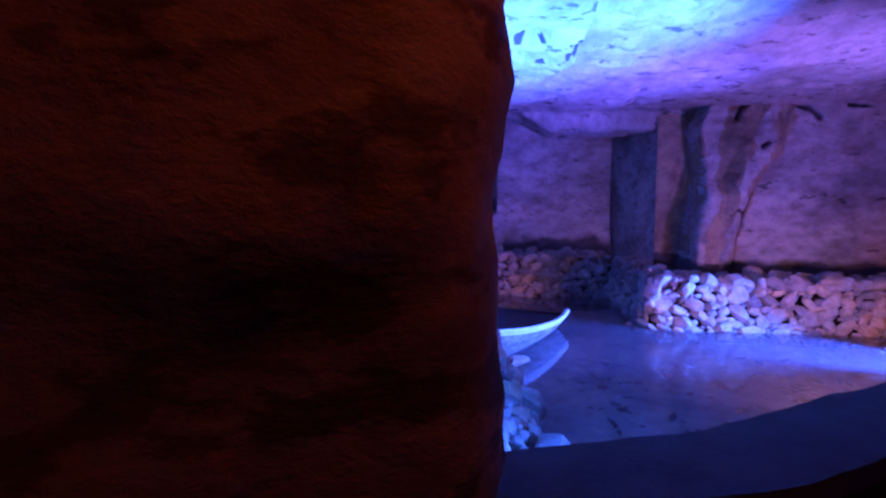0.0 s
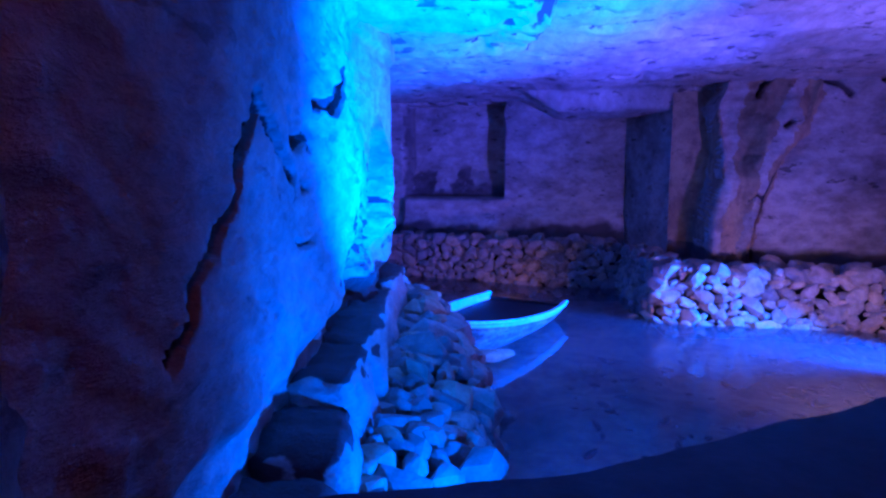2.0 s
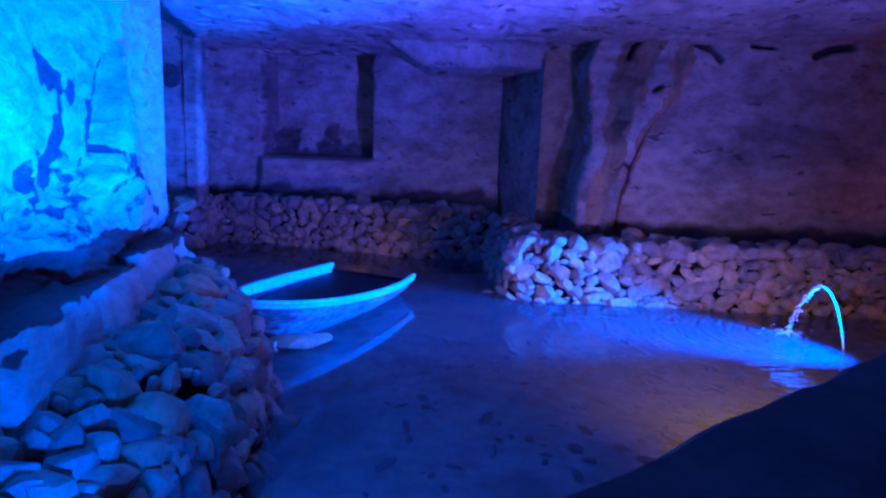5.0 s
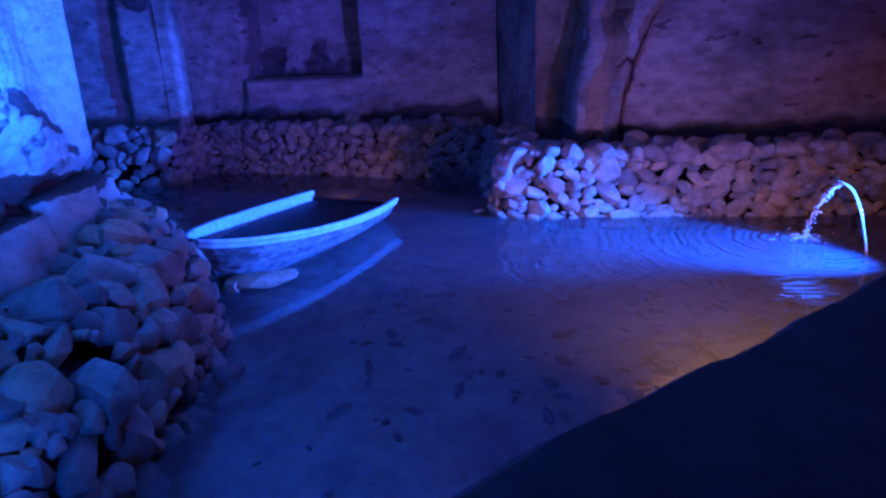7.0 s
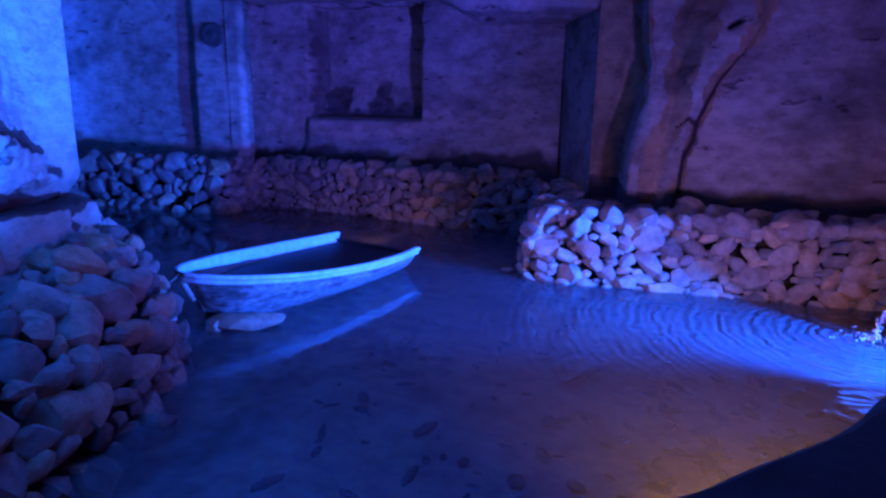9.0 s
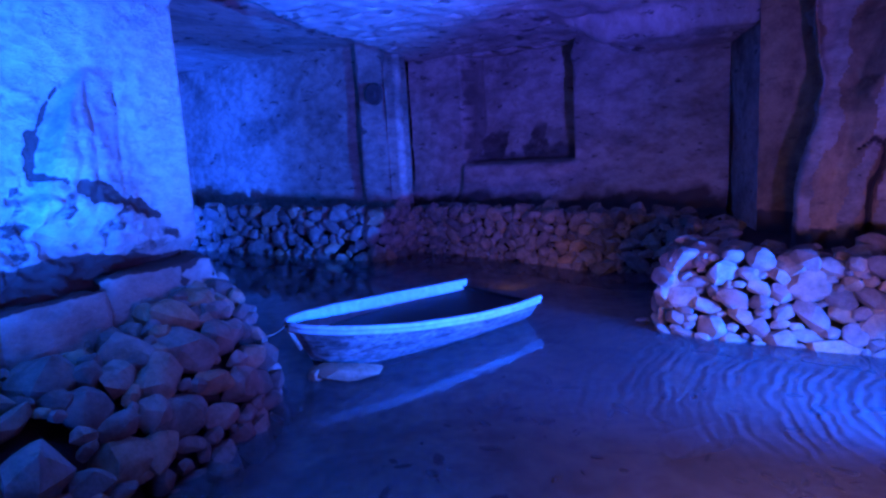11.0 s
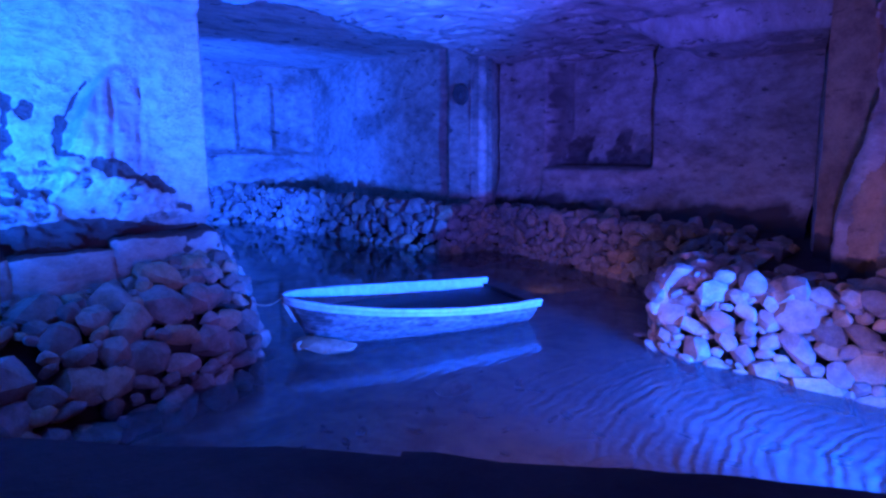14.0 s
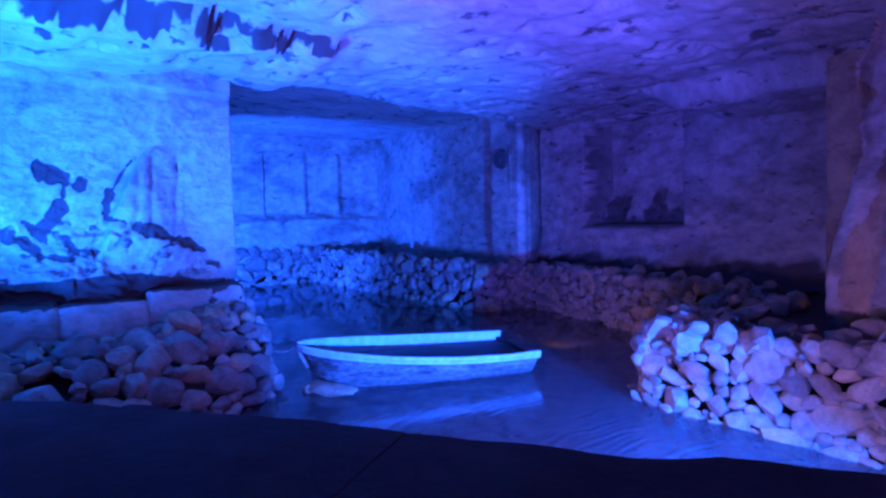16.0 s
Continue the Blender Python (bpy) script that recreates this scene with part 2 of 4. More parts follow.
def block(pts, z0, z1):
    bm = bmesh.new()
    lo = [bm.verts.new((x, y, z0)) for x, y in pts]
    hi = [bm.verts.new((x, y, z1)) for x, y in pts]
    n = len(pts)
    bm.faces.new(lo[::-1])
    bm.faces.new(hi)
    for i in range(n):
        bm.faces.new((lo[i], lo[(i + 1) % n], hi[(i + 1) % n], hi[i]))
    bmesh.ops.recalc_face_normals(bm, faces=bm.faces)
    return bm


def rock_wall(name, pts, z0, z1, mat, rough=0.05, step=0.09, back=0.5, label=""):
    """A rough rock face along a line in plan, seen from its right-hand side, with a thickness behind it."""
    lens = [math.dist(a, b) for a, b in zip(pts, pts[1:])]
    total = sum(lens)

    def along(d):
        for (a, b), length in zip(zip(pts, pts[1:]), lens):
            if d <= length or b == pts[-1]:
                k = min(1.0, d / length)
                nx, ny = (b[1] - a[1]) / length, -(b[0] - a[0]) / length
                return a[0] + (b[0] - a[0]) * k, a[1] + (b[1] - a[1]) * k, nx, ny
            d -= length

    def f(u, v):
        x, y, nx, ny = along(u * total)
        z = z0 + (z1 - z0) * v
        q = rough * (fuzz(x, y, z, 0.9) + 0.5 * fuzz(x + 9, y, z * 1.6, 3.5))
        return x + nx * q, y + ny * q, z

    nu, nv = max(2, int(total / step)), max(2, int((z1 - z0) / step))
    bm = sheet(f, nu, nv)
    front = list(bm.verts)
    w = nu + 1
    far = []
    for i in range(w):
        x, y, nx, ny = along(i / nu * total)
        far.append((bm.verts.new((x - nx * back, y - ny * back, z0)), bm.verts.new((x - nx * back, y - ny * back, z1))))
    bm.verts.ensure_lookup_table()
    for i in range(nu):
        bm.faces.new((far[i + 1][0], far[i][0], far[i][1], far[i + 1][1]))
        bm.faces.new((front[i + 1], front[i], far[i][0], far[i + 1][0]))
        top = nv * w
        bm.faces.new((front[top + i], front[top + i + 1], far[i + 1][1], far[i][1]))
    return tagged(part(name, bm, mat, smooth=True), label, "wall", kind="structure")


# ---- ceiling ----
EDGE = [(3.0, -3.6), (3.95, -3.98), (5.0, -4.55), (6.1, -5.1), (7.6, -5.65), (9.3, -6.1), (10.2, -6.45), (11.2, -6.8), (14, -6.8)]


def ceiling_height(x, y):
    q = 0.035 * fuzz(x, y, 0, 1.3) + 0.018 * fuzz(x, y, 4, 6.0, 3)
    if y > 3.9 and x < lerp_at(y, EDGE):
        d = lerp_at(y, EDGE) - x
        return 3.78 + 0.04 * min(d, 9) + q
    z = 3.46
    # a lower bench of rock beside the pillar, with a broken edge
    edge = -2.42 + 0.1 * fuzz(0, y, 2, 0.9, 2) + 0.06 * fuzz(0, y, 2, 3.0, 3) - 0.28 * sm(3.3, 4.6, y)
    drop = 0.27 - 0.06 * sm(3.35, 3.5, y) - 0.16 * sm(4.5, 4.75, y + 0.1 * noise.noise(Vector((x * 2, 1, 0)))) - 0.04 * sm(4.8, 5.8, y)
    z -= drop * (1 - sm(edge - 0.02, edge + 0.06, x))
    # flakes fallen out of its underside along the edge
    flake = noise.noise(Vector((x * 3.0, y * 2.2, 11))) + 0.5 * noise.noise(Vector((x * 7, y * 6, 12)))
    z += 0.11 * sm(0.12, 0.2, flake) * sm(edge - 0.75, edge - 0.45, x) * (1 - sm(edge - 0.04, edge, x)) * sm(1.9, 2.3, y) * (1 - sm(3.9, 4.6, y))
    # a second small ledge
    edge2 = -1.3 + 0.3 * fuzz(0, y, 7, 0.8)
    z -= 0.035 * (1 - sm(edge2, edge2 + 0.05, x))
    z += 0.14 * sm(4.5, 10.0, y) * (1 - sm(-3.2, -2.0, x)) * 0.5
    # the lintel over the door recess
    z -= 0.36 * sm(9.25, 9.45, y) * sm(-3.2, -2.2, x)
    # pecked pits
    z += 0.05 * terrace(x * 0.6, y * 1.1, 5, 1.4)
    p = noise.noise(Vector((x * 2.3, y * 5.0, 3)))
    z += 0.07 * sm(0.36, 0.44, p)
    return z + q


def build_ceiling():
    xs = list(np.arange(-6.6, 4.0, 0.06))
    xs = list(np.arange(-20, -6.6, 0.3)) + xs + list(np.arange(4.0, 7.6, 0.3))
    ys = list(np.arange(-6.6, -1.0, 0.3)) + list(np.arange(-1.0, 11.3, 0.06)) + list(np.arange(11.3, 14.4, 0.3))
    bm = bmesh.new()
    rows = [[bm.verts.new((x, y, ceiling_height(x, y))) for x in xs] for y in ys]
    for a, b in zip(rows, rows[1:]):
        for i in range(len(xs) - 1):
            bm.faces.new((a[i], b[i], b[i + 1], a[i + 1]))
    lid = [bm.verts.new((x, y, 4.6)) for x, y in ((-20, -6.6), (7.6, -6.6), (7.6, 14.4), (-20, 14.4))]
    bm.faces.new(lid)
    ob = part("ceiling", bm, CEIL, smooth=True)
    wear_and_shade(ob, lambda v: (1 - sm(0.7, 0.93, abs(v.normal.z))) * sm(1.8, 2.2, v.co.y) * (1 - sm(4.3, 5.0, v.co.y)) * (1 if v.co.x > -3.5 else 0))
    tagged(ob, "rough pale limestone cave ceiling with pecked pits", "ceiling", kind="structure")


build_ceiling()

# ---- pillar and near rock ----
FACE = [(-1.7, -3.2), (-1.0, -3.18), (-0.4, -3.2), (0.5, -3.40), (1.2, -3.47), (2.2, -3.72), (2.9, -3.80), (3.95, -3.92)]


# cracks and flaked scars of the face: a broken line in (y, z) and its half width
SCARS = [
    ([(-0.12, 2.25), (-0.2, 2.2), (-0.36, 2.08)], 0.05),
    ([(-0.36, 2.08), (-0.46, 1.93), (-0.57, 1.83)], 0.034),
    ([(-0.57, 1.83), (-0.68, 1.77), (-0.73, 1.65), (-0.8, 1.59)], 0.018),
    ([(-0.11, 2.25), (0.06, 2.16), (0.27, 2.08), (0.5, 2.02)], 0.04),
    ([(0.27, 2.08), (0.52, 2.01)], 0.056),
    ([(0.4, 2.26), (0.46, 2.18)], 0.045), ([(0.46, 2.18), (0.6, 2.15), (0.78, 2.21)], 0.04), ([(0.78, 2.23), (0.8, 2.15)], 0.035),
    ([(0.66, 1.95), (0.74, 1.95)], 0.025), ([(0.55, 1.72), (0.66, 1.68), (0.83, 1.71)], 0.017),
    ([(1.46, 2.62), (1.26, 2.46), (1.1, 2.38)], 0.075), ([(1.1, 2.38), (0.84, 2.35)], 0.035),
    ([(2.2, 2.29), (2.38, 2.2)], 0.1), ([(2.4, 2.14), (2.4, 2.02)], 0.03), ([(2.36, 1.94), (2.24, 1.76)], 0.075),
    ([(2.52, 2.1), (2.54, 2.16)], 0.04), ([(2.02, 1.66), (2.2, 1.5), (2.44, 1.46)], 0.06),
    ([(2.68, 2.38), (2.72, 2.35)], 0.025), ([(2.73, 1.87), (2.79, 2.05)], 0.042), ([(2.79, 2.05), (2.86, 2.2), (2.98, 2.36)], 0.015),
    ([(3.38, 2.2), (3.4, 2.34)], 0.01), ([(2.1, 1.8), (2.2, 1.68), (2.3, 1.55)], 0.035), ([(2.38, 1.66), (2.5, 1.48)], 0.03),
    ([(2.72, 1.82), (2.86, 1.78)], 0.025), ([(2.98, 1.74), (3.2, 1.65), (3.4, 1.58)], 0.055), ([(3.4, 1.56), (3.62, 1.47)], 0.03),
]


def pillar_break(y, z):
    """1 where the face has broken away to darker rock."""
    wob = (0.022 + 0.03 * sm(1.6, 2.0, y)) * noise.noise(Vector((7, y * 5, z * 5))) + (0.014 + 0.016 * sm(1.6, 2.0, y)) * noise.noise(Vector((9, y * 13, z * 13)))
    k = 0.0
    for line, r in SCARS:
        if line[0][0] - 0.6 < y < line[-1][0] + 0.6 or line[-1][0] - 0.6 < y < line[0][0] + 0.6:
            k = max(k, 1 - sm(r * 0.6, r * 0.95, off_line(y, z, line) + wob * min(1.3, r / 0.035)))
    return k


def pillar_mottle(y, z):
    """1 where the pecked foot of the face is darkened: painted relief shading and a few brown flakes."""
    top = lerp_at(y, [(0.9, 1.2), (1.5, 1.5), (2.0, 1.85), (2.75, 1.82), (3.36, 1.6), (3.8, 1.32)])
    n = noise.noise(Vector((3, y * 4.5 + z * 4.2, z * 5.5 - y * 3.0))) + 0.5 * noise.noise(Vector((6, y * 9 + z * 6, z * 12 - y * 4)))
    return sm(0.0, 0.22, n) * (1 - sm(top - 0.06, top + 0.08, z)) * sm(0.8, 1.3, y) * (1 - sm(3.75, 3.9, y))


def pillar_out(y, z):
    """How far the pillar's face stands out of its plain plane."""
    d = 0.05 * fuzz(0, y, z, 0.9) + 0.012 * fuzz(3, y + z * 0.6, z - y * 0.5, 5.0)
    low = 1 - sm(1.5, 1.95, z + 0.15 * noise.noise(Vector((4, y * 2, 0))))
    d += (0.02 + 0.12 * low * sm(1.3, 2.0, y) * (1 - 0.8 * sm(2.9, 3.5, y))) * terrace(2, y * 0.8 + z * 0.3, z * 1.2, 2.2)
    # the smooth rounded bulge: sharp on its near side, running out towards the corner
    top = 2.54 - 0.68 * ((y - 3.27) / 0.5) ** 2
    d += 0.2 * sm(0.0, 0.07 + 0.3 * sm(3.2, 3.6, y), top - z) * sm(1.35, 1.65, z) * (1 - sm(2.95, 3.62, y + 0.2 * (z - 1.5)))
    for crease in (2.98, 3.12, 3.38):
        d -= 0.016 * math.exp(-((y - crease - 0.1 * (z - 2) - 0.03 * noise.noise(Vector((crease, z * 4, 0)))) / 0.03) ** 2) * sm(0.02, 0.12, top - z) * sm(1.5, 1.75, z)
    # chisel strokes slanting down the near part
    d += 0.007 * math.sin(38 * (z + 0.45 * y) + 5 * noise.noise(Vector((5, y * 2.2, z * 2.2)))) * (0.5 + noise.noise(Vector((1, y * 3, z * 3)))) * (1 - sm(1.6, 2.2, y))
    d += 0.08 * math.exp(-((y - 1.8) / 0.4) ** 2 - ((z - 2.0) / 0.5) ** 2)
    d -= (0.014 + 0.06 * (1 - sm(1.0, 1.8, y))) * pillar_break(y, z) + 0.012 * pillar_mottle(y, z)
    d *= 1 - 0.85 * sm(3.45, 3.9, y)
    # flares out under the ceiling
    d += 0.05 * sm(3.02, 3.06, z)
    # sloping apron above the ledge
    d += 0.10 * (1 - sm(1.1, 1.6, z + 0.12 * fuzz(8, y, z, 2.5))) * sm(1.6, 2.6, y) * (1 - sm(3.3, 3.75, y)) - 0.12 * (1 - sm(1.12, 1.3, z + 0.06 * noise.noise(Vector((2, y * 3, 0)))))
    return d


def build_pillar():
    def f(u, v):
        s, z = u * 6.45 - 1.7, 0.2 + v * 3.35
        if s <= 3.95:
            return lerp_at(s, FACE) + pillar_out(s, z), s, z
        k = s - 3.95
        q = 0.03 * fuzz(k, 0, z, 2.0)
        return -3.92 + pillar_out(3.95, z) * max(0, 1 - k * 4) - k * 4.6, 3.95 + q - 0.35 * k, z

    bm = sheet(f, 400, 200)
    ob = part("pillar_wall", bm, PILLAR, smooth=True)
    # scars and mottling, plus the ledge's shadow painted as a band at the foot
    wear_and_shade(ob, lambda v: 0 if v.co.y > 3.85 else max(pillar_break(v.co.y, v.co.z), 0.52 * pillar_mottle(v.co.y, v.co.z), (1 - sm(1.24, 1.34, v.co.z + 0.05 * fuzz(3, v.co.y, v.co.z, 3.0) + 0.12 * sm(2.9, 3.6, v.co.y))) * sm(1.2, 1.7, v.co.y)))
    tagged(ob, "massive chiselled limestone pillar with rounded bulges", "pillar", kind="structure")


build_pillar()


rock_wall("wall_near", [(-3.9, -6.4), (-3.75, -3.4), (-3.55, -2.3), (-3.12, -2.0), (-2.9, -1.9), (-2.87, -1.78), (-2.94, -1.62), (-3.2, -1.2), (-3.35, -0.95), (-3.7, -0.6)],
          0.2, 3.6, NEAR, 0.05, 0.05, 0.4, "dark sooty rock wall beside the walkway")


def ledge_block(y0, y1, x0, x1, top, seed, slope=0.0):
    """One broken block of the ledge at the pillar's foot: y0..y1 along, x0/x1 its outer edge at both ends."""
    def f(u, v):
        y = y0 + (y1 - y0) * u
        out = x0 + (x1 - x0) * u
        q = fuzz(y, v * 2, seed, 2.6) * 0.05 + fuzz(y, v * 3, seed + 3, 9.0, 2) * 0.015
        e = min(u, 1 - u) * (y1 - y0)
        tuck = 0.05 * (1 - sm(0.0, 0.06, e))
        if v < 0.55:
            k = v / 0.55
            return out - 0.02 + 0.08 * (1 - k) + q - tuck - 0.04 * sm(0.8, 1, k), y, 0.15 + (top - 0.15) * k + (q * 0.5 if k > 0.9 else 0)
        k = (v - 0.55) / 0.45
        return out - 0.06 - k * 0.55 - tuck, y, top + k * slope + q * 0.9 - tuck * 0.5

    bm = sheet(f, max(8, int((y1 - y0) / 0.05)), 30)
    bm.verts.ensure_lookup_table()
    w = max(8, int((y1 - y0) / 0.05)) + 1
    bm.faces.new([bm.verts[j * w] for j in range(31)])
    bm.faces.new([bm.verts[j * w + w - 1] for j in range(31)][::-1])
    return bm


def build_ledge():
    ob = empty("rock_ledge", (-3.6, 1.5, 0.2), "broken pale limestone ledge along the foot of the pillar", "ledge", kind="structure")
    for args in ((-0.9, -0.02, -2.86, -3.02, 0.92, 1, 0.0), (0.0, 0.62, -3.0, -3.16, 0.98, 2, 0.0), (0.6, 1.3, -3.16, -3.3, 1.06, 3, -0.02),
                 (1.28, 2.3, -3.26, -3.48, 1.08, 4, 0.0), (2.28, 3.05, -3.46, -3.62, 1.06, 5, -0.02), (3.03, 3.98, -3.6, -3.72, 1.12, 6, 0.0)):
        bm = ledge_block(*args)
        bmesh.ops.translate(bm, verts=bm.verts, vec=(3.6, -1.5, -0.2))
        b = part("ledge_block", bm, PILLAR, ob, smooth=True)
        # upward faces coloured dark, as shade above the low lamps
        wear_and_shade(b, lambda v: sm(0.35, 0.7, v.normal.z + 0.35 * fuzz(v.co.x, v.co.y, v.co.z, 4.0)))


build_ledge()

# ---- back of the cave ----
rock_wall("wall_east", [(6.4, 9.0), (6.4, -6.4)], 0.0, 3.6, LIME, 0.06, 0.3, 0.5, "plain limestone cave wall")
rock_wall("wall_south", [(6.6, -6.2), (-4.2, -6.2)], 0.0, 3.6, NEAR, 0.06, 0.3, 0.5, "dark rock wall at the back of the walkway")


def build_back_wall():
    """The wall with the window recess: faces along its front, its jambs, sill and back, in one sheet by its outline in plan."""
    x0, x1, z0, z1, deep = -5.58, -3.45, 1.5, 3.58, 0.72

    def f(u, v):
        x, z = -6.75 + u * 5.75, 0.2 + v * 3.45
        q = 0.035 * fuzz(x, 1, z, 1.2) + 0.02 * fuzz(x, 1, z, 5.0)
        w = 0.03 * fuzz(x, 7, z, 3.0)
        inside = sm(x0 - 0.02, x0 + 0.03, x + w) * (1 - sm(x1 - 0.03, x1 + 0.02, x + w)) * sm(z0 - 0.02, z0 + 0.03, z + w * 0.5) * (1 - sm(z1 - 0.03, z1 + 0.02, z))
        y = 11.15 - q + inside * deep - 0.22 * (1 - sm(1.44, 1.5, z)) * sm(-5.62, -5.5, x) * (1 - sm(-3.6, -3.0, x))
        y -= inside * 0.3 * (1 - sm(0.0, 0.5, z - z0 - 0.1 - 0.3 * noise.noise(Vector((x * 2.2, 0, 1))))) * 0.6
        y -= 0.3 * (1 - sm(0.5, 1.25, z + 0.12 * fuzz(x, 3, z, 1.5)))
        return x, y, z

    bm = sheet(f, 190, 110)
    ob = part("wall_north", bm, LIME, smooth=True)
    # darker foot, blotches low in the recess, and painted shade on its left jamb
    wear_and_shade(ob, lambda v: max(1 - sm(0.82, 1.06, v.co.z + 0.14 * fuzz(v.co.x, 2, v.co.z, 2.2)),
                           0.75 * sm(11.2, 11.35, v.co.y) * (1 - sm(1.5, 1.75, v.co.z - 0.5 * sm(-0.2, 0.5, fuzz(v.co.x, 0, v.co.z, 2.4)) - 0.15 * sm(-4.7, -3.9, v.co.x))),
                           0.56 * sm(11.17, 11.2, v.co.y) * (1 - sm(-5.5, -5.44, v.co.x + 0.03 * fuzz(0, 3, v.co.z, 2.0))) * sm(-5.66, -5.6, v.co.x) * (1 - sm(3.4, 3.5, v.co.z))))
    tagged(ob, "pale limestone wall with a deep square window recess", "wall", kind="structure")


build_back_wall()
# the dark return beside it, up to the corner of the next face
rock_wall("wall_door_return", [(-1.15, 11.8), (-0.95, 11.0), (-0.62, 9.9), (-0.42, 9.35)], 0.2, 3.6, LIME, 0.03, 0.07, 0.3, "shaded side wall of the doorway recess")


RIB_LEFT = [(0.2, -0.06), (0.83, -0.04), (1.45, 0.0), (1.8, 0.13), (2.3, 0.2), (2.6, 0.12), (3.1, 0.1), (3.5, 0.26)]
RIB_RIGHT = [(0.2, 0.62), (0.83, 0.66), (1.3, 0.74), (1.6, 0.83), (2.1, 1.02), (2.55, 1.32), (2.8, 1.42), (3.5, 1.62)]
# clefts in the rib and the wall beside it: a broken line in (x, z) and its half width
CLEFTS = [
    ([(0.66, 0.7), (0.67, 1.2), (0.78, 1.44), (0.79, 1.64)], 0.036), ([(0.79, 1.64), (0.9, 1.92), (1.0, 2.14)], 0.026), ([(1.0, 2.14), (1.26, 2.46)], 0.016),
    ([(0.79, 1.6), (0.68, 1.68), (0.56, 1.58)], 0.022),
    ([(1.04, 2.72), (1.14, 2.78)], 0.035), ([(0.72, 3.2), (0.78, 3.38), (0.9, 3.46)], 0.026),
    ([(1.6, 3.46), (1.82, 3.36), (2.02, 3.2)], 0.045), ([(2.4, 3.4), (2.7, 3.38)], 0.03), ([(3.3, 3.28), (3.5, 3.38), (3.8, 3.42)], 0.05),
]


def cleft(x, z):
    wob = 0.02 * noise.noise(Vector((x * 6, 4, z * 6))) + 0.01 * noise.noise(Vector((x * 16, 4, z * 16)))
    return max(1 - sm(r * 0.6, r * 1.3, off_line(x, z, line) + wob) for line, r in CLEFTS)


def build_root_wall():
    """Right-hand rock: a flat face, a deep step, a leaning ochre rib and the smooth wall beyond."""
    def f(u, v):
        x, z = -0.44 + u * 7.1 * (0.22 + 0.78 * u), 0.2 + v * 3.4
        q = 0.03 * fuzz(x, 2, z, 1.2) + 0.012 * fuzz(x, 2, z, 5.5)
        xs = lerp_at(z, RIB_LEFT) + 0.025 * fuzz(0, 4, z, 2.4)
        xr = lerp_at(z, RIB_RIGHT) + 0.03 * fuzz(0, 6, z, 3.0)
        y = 9.3 - 0.03 * fuzz(x, 7, z, 2.0)
        y -= 0.95 * sm(xs - 0.01, xs + 0.04, x)
        y += (0.1 + 0.16 * sm(1.9, 2.4, z) + q) * sm(xr - 0.04, xr + 0.03, x)
        inside = sm(xs, xs + 0.1, x) * (1 - sm(xr - 0.06, xr, x))
        # rounded flutes that lean with the rib, and broken relief
        k = (x - xs) / max(0.1, xr - xs)
        y -= inside * 0.09 * abs(math.sin(math.pi * (0.2 + k * 1.9 + 0.3 * fuzz(x, 5, z, 1.1))))
        y += inside * (0.06 * fuzz(x * 1.2, 3, z * 0.9, 1.6) + 0.05 * terrace(x - z * 0.3, 3, z * 0.6, 1.5, 2.5))
        # the rib swells at its foot and is hollowed high on its left
        y -= inside * 0.1 * math.exp(-((z - 1.15) / 0.35) ** 2)
        y += inside * 0.3 * sm(1.9, 2.3, z) * (1 - sm(0.3, 0.55, k + 0.15 * fuzz(0, 2, z, 2.0)))
        y += 0.25 * sm(2.3, 3.3, z) * inside
        y -= 0.1 * sm(3.05, 3.3, z + 0.15 * fuzz(x, 8, 0, 1.5)) * sm(xr, xr + 0.3, x)
        return x, y - q + 0.16 * cleft(x, z), z

    bm = sheet(f, 250, 130)
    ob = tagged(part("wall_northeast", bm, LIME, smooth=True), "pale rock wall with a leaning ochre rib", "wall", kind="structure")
    ob.data.materials.append(ROOT)
    for p in ob.data.polygons:
        c = p.center
        xs, xr = lerp_at(c.z, RIB_LEFT), lerp_at(c.z, RIB_RIGHT)
        k = (c.x - xs) / (xr - xs) + 0.12 * noise.noise(c * 2.5) + 0.05 * noise.noise(c * 9)
        p.material_index = 1 if k < 0.02 or 0.3 < k < 0.66 or 0.86 < k < 1.02 else 0


build_root_wall()
# clefts also coloured dark, as shade; the wall is darker towards its foot
wear_and_shade(bpy.data.objects["wall_northeast"], lambda v: max(cleft(v.co.x, v.co.z), 1 - sm(0.7, 0.92, v.co.z + 0.08 * fuzz(v.co.x, 1, v.co.z, 2.5))))

# pilaster with a round plate, and the walls of the far chamber
rock_wall("wall_pilaster", [(-7.4, 10.6), (-7.36, 10.28), (-6.38, 10.2), (-6.36, 10.32), (-6.95, 11.4)], 0.2, 4.1, LIME, 0.025, 0.07, 0.3, "pale squared limestone pilaster")
rock_wall("wall_chamber", [(-14.6, 11.6), (-11, 10.75), (-7.0, 10.5)], 0.2, 4.4, LIME, 0.05, 0.11, 0.4, "pale limestone wall of the far chamber")


